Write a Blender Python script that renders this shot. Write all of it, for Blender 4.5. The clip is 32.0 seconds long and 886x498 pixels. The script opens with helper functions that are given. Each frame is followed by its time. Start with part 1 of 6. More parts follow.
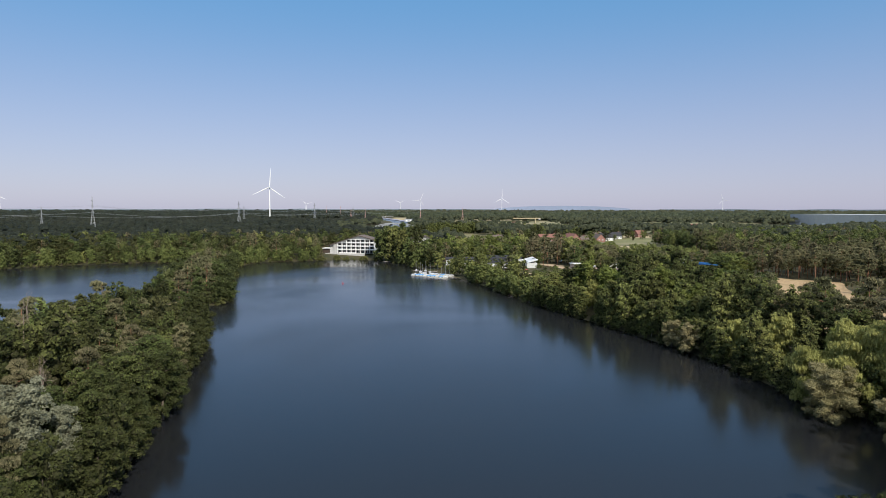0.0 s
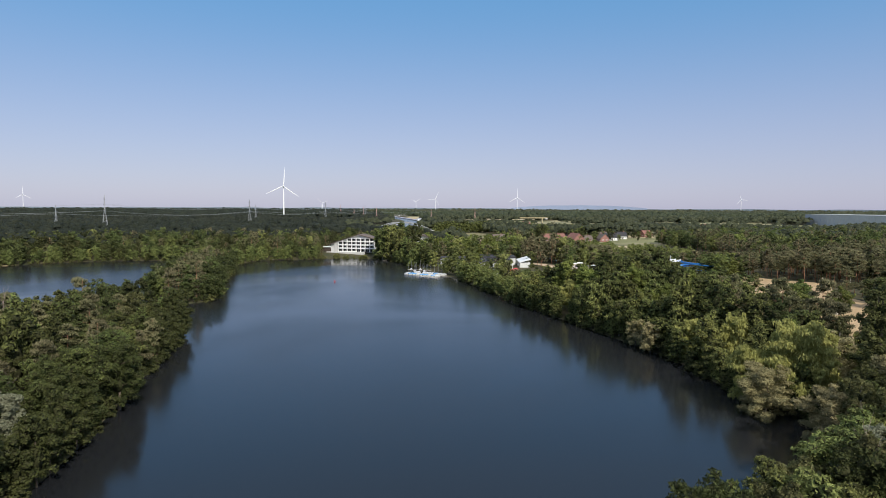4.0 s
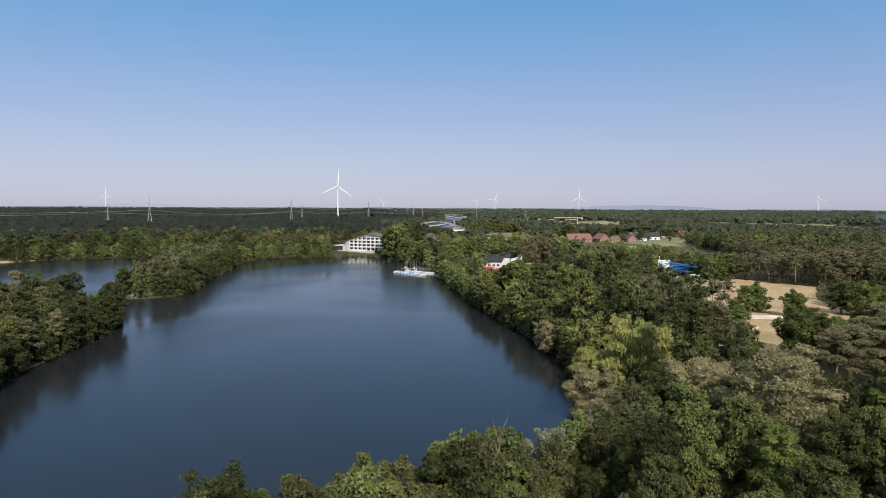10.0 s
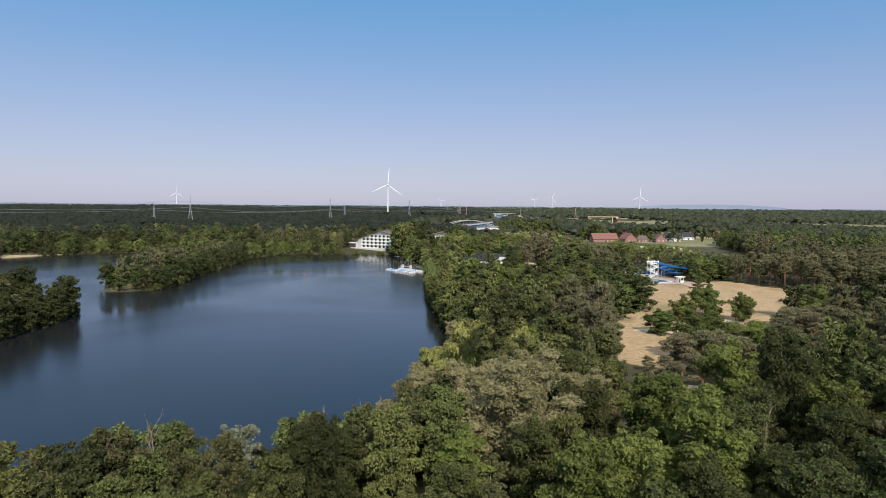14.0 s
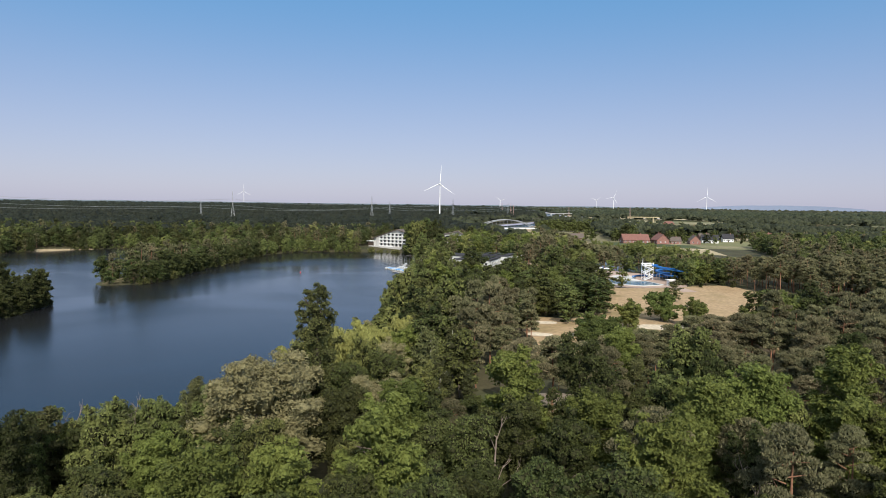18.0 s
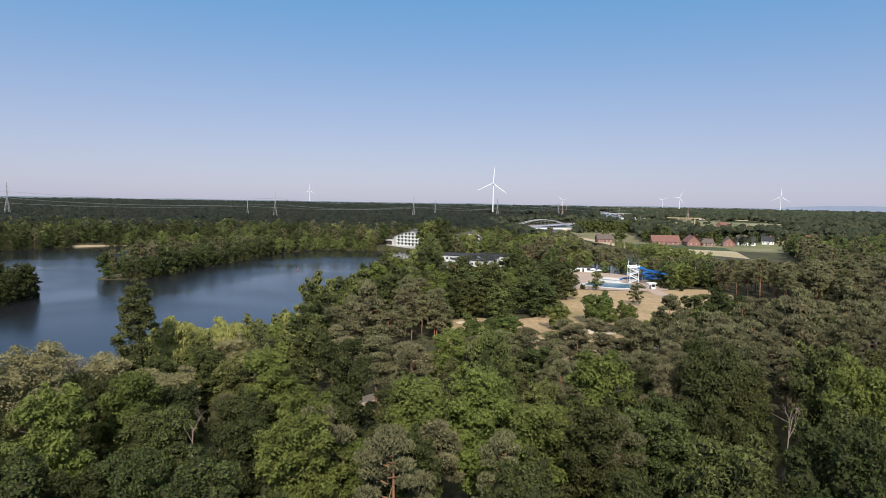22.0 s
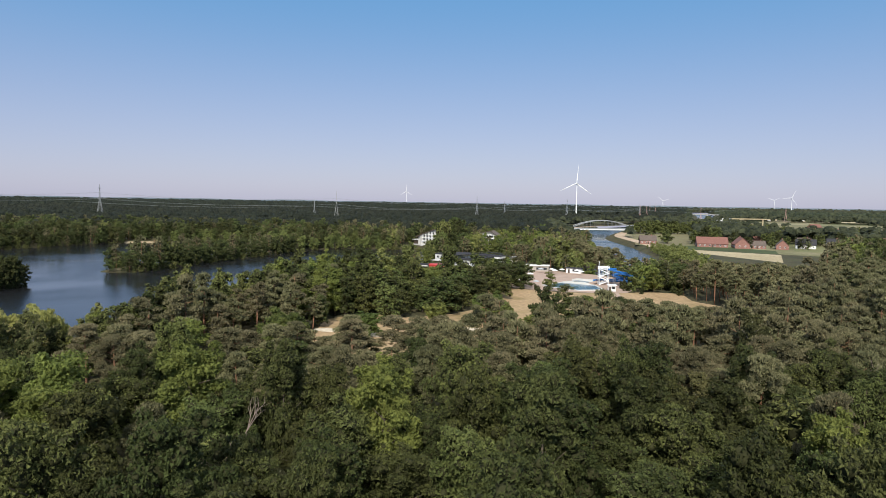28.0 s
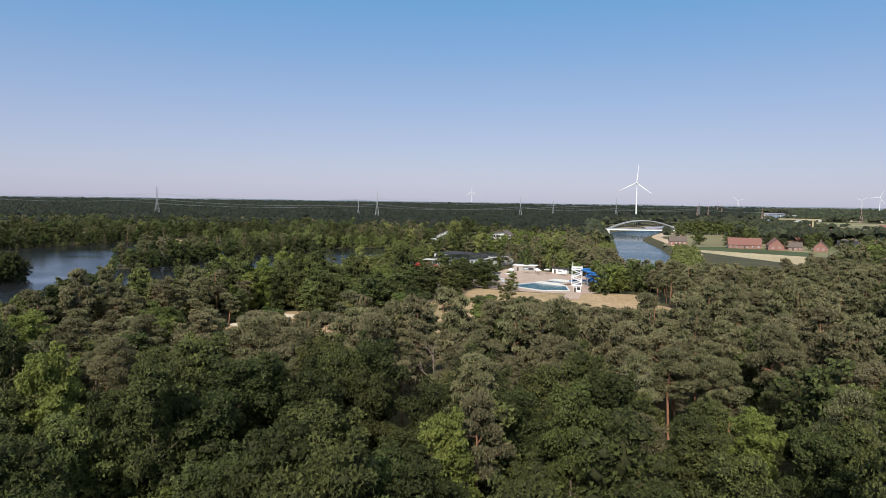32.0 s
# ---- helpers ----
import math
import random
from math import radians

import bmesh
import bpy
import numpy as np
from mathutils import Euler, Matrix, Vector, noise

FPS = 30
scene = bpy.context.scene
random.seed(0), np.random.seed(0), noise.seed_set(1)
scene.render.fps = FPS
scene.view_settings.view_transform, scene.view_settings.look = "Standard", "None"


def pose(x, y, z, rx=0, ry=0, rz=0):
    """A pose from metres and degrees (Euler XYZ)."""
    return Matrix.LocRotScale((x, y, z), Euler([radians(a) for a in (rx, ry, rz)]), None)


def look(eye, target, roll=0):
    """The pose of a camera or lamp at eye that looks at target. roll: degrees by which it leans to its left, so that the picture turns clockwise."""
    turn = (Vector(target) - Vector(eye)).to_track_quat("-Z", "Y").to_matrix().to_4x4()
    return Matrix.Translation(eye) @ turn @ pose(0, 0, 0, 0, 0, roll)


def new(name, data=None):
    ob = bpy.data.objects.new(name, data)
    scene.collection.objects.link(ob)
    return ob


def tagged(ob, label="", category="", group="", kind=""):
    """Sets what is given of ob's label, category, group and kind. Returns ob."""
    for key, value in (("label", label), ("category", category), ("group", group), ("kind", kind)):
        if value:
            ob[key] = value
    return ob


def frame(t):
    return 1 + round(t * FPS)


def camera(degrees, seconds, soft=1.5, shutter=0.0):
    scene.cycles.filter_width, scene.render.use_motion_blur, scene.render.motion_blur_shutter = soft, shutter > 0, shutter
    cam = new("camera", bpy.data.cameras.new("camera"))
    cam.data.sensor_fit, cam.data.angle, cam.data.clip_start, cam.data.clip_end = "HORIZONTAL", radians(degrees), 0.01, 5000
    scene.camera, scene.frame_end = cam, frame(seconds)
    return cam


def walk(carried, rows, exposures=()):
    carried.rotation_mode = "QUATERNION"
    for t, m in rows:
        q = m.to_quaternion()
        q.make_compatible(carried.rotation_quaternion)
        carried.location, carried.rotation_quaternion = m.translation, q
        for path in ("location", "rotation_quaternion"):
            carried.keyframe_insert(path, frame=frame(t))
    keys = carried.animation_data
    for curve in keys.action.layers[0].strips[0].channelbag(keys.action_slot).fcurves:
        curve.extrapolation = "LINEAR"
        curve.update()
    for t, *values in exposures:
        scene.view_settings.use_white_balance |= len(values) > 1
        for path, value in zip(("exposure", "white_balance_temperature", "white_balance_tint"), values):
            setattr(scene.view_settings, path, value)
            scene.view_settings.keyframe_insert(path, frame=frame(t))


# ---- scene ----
cam = camera(68.45, 32.0, 0.65)
PATH = [
    (0.0, 0.00, 0.00, 40.00, 86.412, -0.049, -0.000),
    (1.0, 3.43, -1.42, 40.00, 86.416, -0.155, 0.398),
    (2.0, 6.87, -2.82, 40.10, 86.386, -0.234, 0.745),
    (3.0, 10.47, -3.96, 40.35, 86.370, -0.227, 1.095),
    (3.5, 12.47, -4.31, 40.46, 86.338, -0.223, 1.300),
    (5.5, 21.82, -4.54, 40.55, 86.295, -0.218, 2.461),
    (6.0, 25.14, -4.36, 40.51, 86.302, -0.176, 2.875),
    (7.0, 33.08, -3.51, 40.23, 86.321, -0.206, 3.882),
    (8.0, 41.84, -2.60, 40.06, 86.339, -0.234, 4.971),
    (9.0, 51.30, -1.82, 40.00, 86.307, -0.262, 6.145),
    (10.0, 61.38, -1.10, 40.02, 86.301, -0.272, 7.438),
    (11.0, 71.85, -0.05, 40.20, 86.266, -0.247, 8.705),
    (12.0, 82.51, 1.76, 40.34, 86.207, -0.231, 10.096),
    (13.0, 93.00, 4.32, 40.25, 86.185, -0.337, 11.480),
    (14.0, 103.51, 7.23, 40.06, 86.141, -0.460, 13.011),
    (14.5, 108.63, 8.91, 39.91, 86.134, -0.526, 13.776),
    (16.5, 126.93, 16.71, 39.82, 86.069, -0.610, 16.588),
    (17.0, 131.43, 18.43, 39.78, 86.066, -0.603, 17.258),
    (18.0, 140.74, 21.21, 40.12, 86.015, -0.779, 18.713),
    (19.0, 150.21, 24.21, 40.57, 85.964, -0.788, 20.155),
    (20.0, 160.25, 27.11, 40.76, 85.926, -0.921, 21.606),
    (21.0, 170.63, 30.43, 41.01, 85.908, -1.006, 23.099),
    (22.0, 180.56, 34.76, 41.15, 85.871, -0.948, 24.596),
    (23.0, 190.36, 39.73, 41.10, 85.870, -0.829, 26.073),
    (24.0, 199.99, 44.85, 41.02, 85.884, -0.775, 27.529),
    (25.0, 209.79, 50.05, 41.15, 85.851, -0.706, 29.056),
    (25.5, 214.60, 52.71, 41.20, 85.856, -0.694, 29.810),
    (27.5, 233.87, 63.99, 41.03, 85.814, -0.950, 32.883),
    (28.0, 238.74, 67.04, 41.05, 85.805, -0.934, 33.691),
    (29.0, 248.39, 73.45, 41.15, 85.787, -0.814, 35.232),
    (30.0, 257.99, 80.32, 41.12, 85.769, -0.758, 36.835),
    (31.0, 267.25, 87.64, 41.11, 85.757, -0.688, 38.413),
    (32.0, 276.13, 94.97, 41.02, 85.757, -0.825, 39.972),
]
walk(cam, [(t, pose(*p)) for t, *p in PATH])

# ---- world and sun ----
SUN_DIR = Vector((0.36, -0.715, 0.60)).normalized()
world = bpy.data.worlds.new("sky_world")
scene.world = world
world.use_nodes = True
wn = world.node_tree
sky = wn.nodes.new("ShaderNodeTexSky")
sky.sky_type = "NISHITA"
sky.sun_disc = False
sky.sun_elevation = math.asin(SUN_DIR.z)
sky.sun_rotation = math.atan2(SUN_DIR.x, SUN_DIR.y)
sky.altitude = 60
sky.air_density = 1.0
sky.dust_density = 0.6
sky.ozone_density = 3.0
bg = wn.nodes["Background"]
bg.inputs[1].default_value = 0.124
# summer haze: paler towards the horizon, evenly all round
haze = wn.nodes.new("ShaderNodeMix")
haze.data_type = "RGBA"
haze.inputs["Factor"].default_value = 0.75
geo_w = wn.nodes.new("ShaderNodeTexCoord")
up_w = wn.nodes.new("ShaderNodeSeparateXYZ")
wn.links.new(geo_w.outputs["Generated"], up_w.inputs[0])
depth_w = wn.nodes.new("ShaderNodeValToRGB")
depth_w.color_ramp.interpolation = "EASE"
for e, (pos, c) in zip([depth_w.color_ramp.elements[0], depth_w.color_ramp.elements[1], depth_w.color_ramp.elements.new(0.33)], ((0.0, (0.372, 0.376, 0.535)), (1.0, (0.09, 0.20, 0.46)), (0.33, (0.10, 0.285, 0.545)))):
    e.position = pos
    e.color = (*c, 1)
wn.links.new(up_w.outputs["Z"], depth_w.inputs[0])
scale_w = wn.nodes.new("ShaderNodeVectorMath")
scale_w.operation = "SCALE"
scale_w.inputs["Scale"].default_value = 10.0
wn.links.new(depth_w.outputs[0], scale_w.inputs[0])
wn.links.new(scale_w.outputs[0], haze.inputs["B"])
wn.links.new(sky.outputs[0], haze.inputs["A"])
wn.links.new(haze.outputs["Result"], bg.inputs[0])
sun_data = bpy.data.lights.new("sun", "SUN")
sun_data.energy = 5.0
sun_data.angle = radians(0.55)
sun_data.color = (1.0, 0.94, 0.84)
sun = new("sun", sun_data)
sun.matrix_world = look(SUN_DIR * 300, (0, 0, 0))


# ---- materials ----
def node_mat(name):
    m = bpy.data.materials.new(name)
    m.use_nodes = True
    return m, m.node_tree, m.node_tree.nodes["Principled BSDF"]


def plain(name, colour, rough=0.7, metal=0.0, scale=1.5, vary=0.12, bump=0.0, spec=0.5):
    """A painted, stone or metal surface: two scales of mottling and fine relief, in world metres."""
    m, t, p = node_mat(name)
    geo = t.nodes.new("ShaderNodeNewGeometry")
    big = t.nodes.new("ShaderNodeTexNoise")
    fine = t.nodes.new("ShaderNodeTexNoise")
    big.inputs["Scale"].default_value = scale * 0.25
    fine.inputs["Scale"].default_value = scale * 4
    fine.inputs["Detail"].default_value = 5
    t.links.new(geo.outputs["Position"], big.inputs["Vector"])
    t.links.new(geo.outputs["Position"], fine.inputs["Vector"])
    add = t.nodes.new("ShaderNodeMath")
    t.links.new(big.outputs[0], add.inputs[0])
    t.links.new(fine.outputs[0], add.inputs[1])
    ramp = t.nodes.new("ShaderNodeMapRange")
    ramp.inputs[1].default_value, ramp.inputs[2].default_value = 0.7, 1.3
    ramp.inputs[3].default_value, ramp.inputs[4].default_value = 1 - vary, 1 + vary
    t.links.new(add.outputs[0], ramp.inputs[0])
    mul = t.nodes.new("ShaderNodeVectorMath")
    mul.operation = "SCALE"
    mul.inputs[0].default_value = colour
    t.links.new(ramp.outputs[0], mul.inputs["Scale"])
    t.links.new(mul.outputs[0], p.inputs["Base Color"])
    p.inputs["Roughness"].default_value = rough
    p.inputs["Metallic"].default_value = metal
    p.inputs["Specular IOR Level"].default_value = spec
    if bump:
        b = t.nodes.new("ShaderNodeBump")
        b.inputs["Strength"].default_value = bump
        t.links.new(fine.outputs[0], b.inputs["Height"])
        t.links.new(b.outputs[0], p.inputs["Normal"])
    return m


def blend_mat(name, stops, scale, fine_scale, rough=0.9, bump=0.3, detail=6, stretch=(1, 1, 1), fine_vary=0.25):
    """A natural surface: colours blended by broad noise, with a fine grain over them. stops: (place, colour)."""
    m, t, p = node_mat(name)
    geo = t.nodes.new("ShaderNodeNewGeometry")
    mp = t.nodes.new("ShaderNodeMapping")
    mp.inputs["Scale"].default_value = stretch
    t.links.new(geo.outputs["Position"], mp.inputs["Vector"])
    big = t.nodes.new("ShaderNodeTexNoise")
    big.inputs["Scale"].default_value = scale
    big.inputs["Detail"].default_value = detail
    big.inputs["Roughness"].default_value = 0.6
    t.links.new(mp.outputs[0], big.inputs["Vector"])
    ramp = t.nodes.new("ShaderNodeValToRGB")
    els = ramp.color_ramp.elements
    while len(els) < len(stops):
        els.new(0.5)
    for e, (pos, c) in zip(els, stops):
        e.position = pos
        e.color = (*c, 1)
    t.links.new(big.outputs[0], ramp.inputs[0])
    fine = t.nodes.new("ShaderNodeTexNoise")
    fine.inputs["Scale"].default_value = fine_scale
    fine.inputs["Detail"].default_value = 4
    t.links.new(geo.outputs["Position"], fine.inputs["Vector"])
    rng = t.nodes.new("ShaderNodeMapRange")
    rng.inputs[1].default_value, rng.inputs[2].default_value = 0.3, 0.7
    rng.inputs[3].default_value, rng.inputs[4].default_value = 1 - fine_vary, 1 + fine_vary
    t.links.new(fine.outputs[0], rng.inputs[0])
    mul = t.nodes.new("ShaderNodeVectorMath")
    mul.operation = "SCALE"
    t.links.new(ramp.outputs[0], mul.inputs[0])
    t.links.new(rng.outputs[0], mul.inputs["Scale"])
    t.links.new(mul.outputs[0], p.inputs["Base Color"])
    p.inputs["Roughness"].default_value = rough
    p.inputs["Specular IOR Level"].default_value = 0.25
    if bump:
        b = t.nodes.new("ShaderNodeBump")
        b.inputs["Strength"].default_value = bump
        b.inputs["Distance"].default_value = 0.2
        t.links.new(fine.outputs[0], b.inputs["Height"])
        t.links.new(b.outputs[0], p.inputs["Normal"])
    return m


def leaf_mat(name, a, b, through_light=0.18, tree_vary=0.40, gloss=0.15, patch=0.15, grain=1.9, warm=0.036):
    """Foliage: each tree has its own tint, each tuft its own shade between a and b, with sprays of leaves as fine grain; light passes through."""
    m, t, p = node_mat(name)
    geo = t.nodes.new("ShaderNodeNewGeometry")
    info = t.nodes.new("ShaderNodeObjectInfo")

    def cloud(scale, detail, lo, hi):
        tex = t.nodes.new("ShaderNodeTexNoise")
        tex.inputs["Scale"].default_value = scale
        tex.inputs["Detail"].default_value = detail
        tex.inputs["Roughness"].default_value = 0.65
        t.links.new(geo.outputs["Position"], tex.inputs["Vector"])
        r = t.nodes.new("ShaderNodeMapRange")
        r.inputs[1].default_value, r.inputs[2].default_value = lo, hi
        t.links.new(tex.outputs[0], r.inputs[0])
        return r.outputs[0]

    def weigh(sock, w, other=None):
        k = t.nodes.new("ShaderNodeMath")
        k.operation = "MULTIPLY_ADD"
        t.links.new(sock, k.inputs[0])
        k.inputs[1].default_value = w
        k.inputs[2].default_value = 0
        if other:
            t.links.new(other, k.inputs[2])
        return k.outputs[0]

    fine = cloud(grain, 4, 0.34, 0.66)
    shade = weigh(geo.outputs["Random Per Island"], 0.36, weigh(cloud(patch, 3, 0.36, 0.64), 0.34, weigh(fine, 0.30)))
    mix = t.nodes.new("ShaderNodeMix")
    mix.data_type = "RGBA"
    mix.inputs["A"].default_value = (*a, 1)
    mix.inputs["B"].default_value = (*b, 1)
    t.links.new(shade, mix.inputs["Factor"])
    hue = t.nodes.new("ShaderNodeHueSaturation")
    hr = t.nodes.new("ShaderNodeMapRange")
    hr.inputs[3].default_value, hr.inputs[4].default_value = 0.5 - warm, 0.5 + 0.004
    t.links.new(info.outputs["Random"], hr.inputs[0])
    t.links.new(hr.outputs[0], hue.inputs["Hue"])
    spin = t.nodes.new("ShaderNodeMath")
    spin.operation = "MULTIPLY"
    spin.inputs[1].default_value = 7.31
    t.links.new(info.outputs["Random"], spin.inputs[0])
    frac = t.nodes.new("ShaderNodeMath")
    frac.operation = "FRACT"
    t.links.new(spin.outputs[0], frac.inputs[0])
    vr = t.nodes.new("ShaderNodeMapRange")
    vr.inputs[3].default_value, vr.inputs[4].default_value = 1 + tree_vary, 1 - tree_vary
    t.links.new(frac.outputs[0], vr.inputs[0])
    t.links.new(vr.outputs[0], hue.inputs["Value"])
    hue.inputs["Saturation"].default_value = 0.90
    t.links.new(mix.outputs["Result"], hue.inputs["Color"])
    t.links.new(hue.outputs[0], p.inputs["Base Color"])
    p.inputs["Roughness"].default_value = 0.6
    p.inputs["Specular IOR Level"].default_value = gloss
    bp = t.nodes.new("ShaderNodeBump")
    bp.inputs["Strength"].default_value = 0.9
    bp.inputs["Distance"].default_value = 0.6 / grain
    t.links.new(fine, bp.inputs["Height"])
    t.links.new(bp.outputs[0], p.inputs["Normal"])
    tr = t.nodes.new("ShaderNodeBsdfTranslucent")
    t.links.new(hue.outputs[0], tr.inputs[0])
    ms = t.nodes.new("ShaderNodeMixShader")
    ms.inputs[0].default_value = through_light
    t.links.new(p.outputs[0], ms.inputs[1])
    t.links.new(tr.outputs[0], ms.inputs[2])
    t.links.new(ms.outputs[0], t.nodes["Material Output"].inputs[0])
    return m


def water_mat(name, deep, ripple=0.06, scale=0.9, rough=0.03, calm=0.5):
    """Water: a dark body, a broken mirror; the wind's broad patches roughen it, fine ripples stir it."""
    m, t, p = node_mat(name)
    p.inputs["Base Color"].default_value = (*deep, 1)
    p.inputs["IOR"].default_value = 1.333
    p.inputs["Specular IOR Level"].default_value = 0.44
    geo = t.nodes.new("ShaderNodeNewGeometry")
    mp = t.nodes.new("ShaderNodeMapping")
    mp.inputs["Scale"].default_value = (1.0, 0.7, 1.0)
    t.links.new(geo.outputs["Position"], mp.inputs["Vector"])
    w1 = t.nodes.new("ShaderNodeTexNoise")
    w1.inputs["Scale"].default_value = scale
    w1.inputs["Detail"].default_value = 4
    t.links.new(mp.outputs[0], w1.inputs["Vector"])
    wind = t.nodes.new("ShaderNodeTexNoise")
    wind.inputs["Scale"].default_value = 0.010
    wind.inputs["Detail"].default_value = 4
    wind.inputs["Distortion"].default_value = 0.6
    t.links.new(geo.outputs["Position"], wind.inputs["Vector"])

    def of_wind(lo, hi):
        r = t.nodes.new("ShaderNodeMapRange")
        r.inputs[1].default_value, r.inputs[2].default_value = 0.35, 0.65
        r.inputs[3].default_value, r.inputs[4].default_value = lo, hi
        t.links.new(wind.outputs[0], r.inputs[0])
        return r.outputs[0]

    t.links.new(of_wind(rough * calm, rough * (2 - calm)), p.inputs["Roughness"])
    b = t.nodes.new("ShaderNodeBump")
    b.inputs["Distance"].default_value = 0.35
    t.links.new(of_wind(ripple * calm, ripple * (2 - calm)), b.inputs["Strength"])
    t.links.new(w1.outputs[0], b.inputs["Height"])
    t.links.new(b.outputs[0], p.inputs["Normal"])
    return m


M_WATER = water_mat("lake_water", (0.0130, 0.0140, 0.0160), 0.022, 2.2, 0.17)
M_CANAL = water_mat("canal_water", (0.03, 0.05, 0.055), 0.5, 0.4, 0.16)
M_POOL = water_mat("pool_water", (0.03, 0.115, 0.18), 0.15, 1.2, 0.05)
M_FOREST_FLOOR = blend_mat("forest_floor", [(0.35, (0.035, 0.040, 0.018)), (0.55, (0.07, 0.06, 0.03)), (0.7, (0.05, 0.065, 0.022))], 0.05, 0.9)
M_MEADOW = blend_mat("dry_meadow", [(0.3, (0.31, 0.215, 0.115)), (0.5, (0.38, 0.27, 0.155)), (0.62, (0.27, 0.20, 0.10)), (0.75, (0.17, 0.155, 0.065))], 0.05, 0.8)
M_SAND = blend_mat("sand", [(0.35, (0.50, 0.42, 0.31)), (0.65, (0.66, 0.58, 0.45))], 0.12, 1.5)
M_BEACH = blend_mat("beach_sand", [(0.35, (0.30, 0.23, 0.14)), (0.65, (0.40, 0.32, 0.20))], 0.12, 1.5)
M_BANK = blend_mat("worn_bank", [(0.35, (0.10, 0.10, 0.04)), (0.55, (0.20, 0.16, 0.09)), (0.7, (0.12, 0.13, 0.045))], 0.25, 1.5)
M_PATH = blend_mat("sandy_path", [(0.35, (0.38, 0.28, 0.19)), (0.65, (0.48, 0.37, 0.26))], 0.12, 1.5)
M_FIELD_GREEN = blend_mat("green_field", [(0.35, (0.048, 0.064, 0.024)), (0.65, (0.066, 0.085, 0.032))], 0.02, 0.5)
M_FIELD_BROWN = blend_mat("fallow_field", [(0.35, (0.16, 0.14, 0.075)), (0.65, (0.19, 0.175, 0.085))], 0.02, 0.5)
M_FIELD_TAN = blend_mat("stubble_field", [(0.35, (0.34, 0.28, 0.165)), (0.65, (0.42, 0.35, 0.22))], 0.02, 0.5)
M_FIELD_PALE = blend_mat("pasture", [(0.35, (0.13, 0.14, 0.06)), (0.65, (0.20, 0.19, 0.09))], 0.02, 0.5)
M_FARMLAND = blend_mat("farmland", [(0.30, (0.085, 0.100, 0.042)), (0.45, (0.14, 0.14, 0.065)), (0.58, (0.28, 0.24, 0.14)), (0.70, (0.11, 0.12, 0.05))], 0.008, 0.3, detail=2)
M_PAVING = plain("concrete_paving", (0.38, 0.28, 0.22), 0.85, 0, 0.8, 0.15, 0.2)
M_ASPHALT = plain("asphalt", (0.06, 0.06, 0.06), 0.9, 0, 0.8, 0.2, 0.2)
M_WHITE = plain("white_paint", (0.78, 0.78, 0.76), 0.55, 0, 1.0, 0.06)
M_RENDER = plain("weathered_white_render", (0.56, 0.56, 0.54), 0.7, 0, 0.8, 0.08)
M_WHITE_STEEL = plain("white_coated_steel", (0.80, 0.81, 0.82), 0.35, 0, 0.5, 0.04)
M_DARKGLASS = plain("window_glass", (0.03, 0.035, 0.04), 0.06, 0, 1.0, 0.1)
M_ROOF_BROWN = plain("brown_roof_tiles", (0.11, 0.085, 0.07), 0.8, 0, 3.0, 0.2, 0.3)
M_ROOF_GREY = plain("bitumen_roof", (0.045, 0.045, 0.05), 0.92, 0, 1.0, 0.25, 0.2, 0.15)
M_ROOF_RED = plain("red_clay_tiles", (0.19, 0.085, 0.066), 0.75, 0, 3.0, 0.18, 0.3)
M_BRICK = plain("red_brick", (0.26, 0.13, 0.105), 0.85, 0, 3.0, 0.2, 0.3)
M_WOOD_DARK = plain("dark_timber", (0.07, 0.05, 0.04), 0.7, 0, 3.0, 0.2, 0.2)
M_WOOD_GREY = plain("weathered_planks", (0.34, 0.31, 0.28), 0.85, 0, 3.0, 0.2, 0.2)
M_STEEL = plain("galvanised_steel", (0.36, 0.37, 0.38), 0.5, 0.5, 1.0, 0.1)
M_RED_PAINT = plain("red_paint", (0.50, 0.05, 0.05), 0.5, 0, 1.0, 0.1)
M_RED_STEEL = plain("red_white_mast_paint", (0.50, 0.30, 0.27), 0.5, 0, 0.3, 0.1)
M_BLUE = plain("blue_fibreglass", (0.035, 0.17, 0.46), 0.25, 0, 1.0, 0.1)
M_BLUE_TARP = plain("blue_tarpaulin", (0.10, 0.28, 0.55), 0.6, 0, 2.0, 0.15)
M_GREY_TARP = plain("grey_tarpaulin", (0.45, 0.47, 0.50), 0.6, 0, 2.0, 0.15)
M_HALL = plain("pale_grey_cladding", (0.42, 0.43, 0.44), 0.6, 0, 0.05, 0.08)
M_CONCRETE = plain("concrete", (0.45, 0.44, 0.42), 0.85, 0, 0.6, 0.12, 0.1)
M_PINE_BARK = plain("pine_bark", (0.26, 0.13, 0.075), 0.9, 0, 4.0, 0.3, 0.4)
M_BARK = plain("tree_bark", (0.12, 0.095, 0.07), 0.9, 0, 4.0, 0.3, 0.4)
M_BIRCH_BARK = plain("birch_bark", (0.52, 0.49, 0.44), 0.8, 0, 5.0, 0.35, 0.3)
# inner twigs, base colour darkened to paint the shade inside a crown
M_TWIG_SHADE = plain("inner_twig_shade", (0.036, 0.038, 0.017), 0.95, 0, 6.0, 0.4, 0.5, 0.1)
M_DEAD = plain("bleached_dead_wood", (0.22, 0.17, 0.14), 0.85, 0, 4.0, 0.2, 0.2)
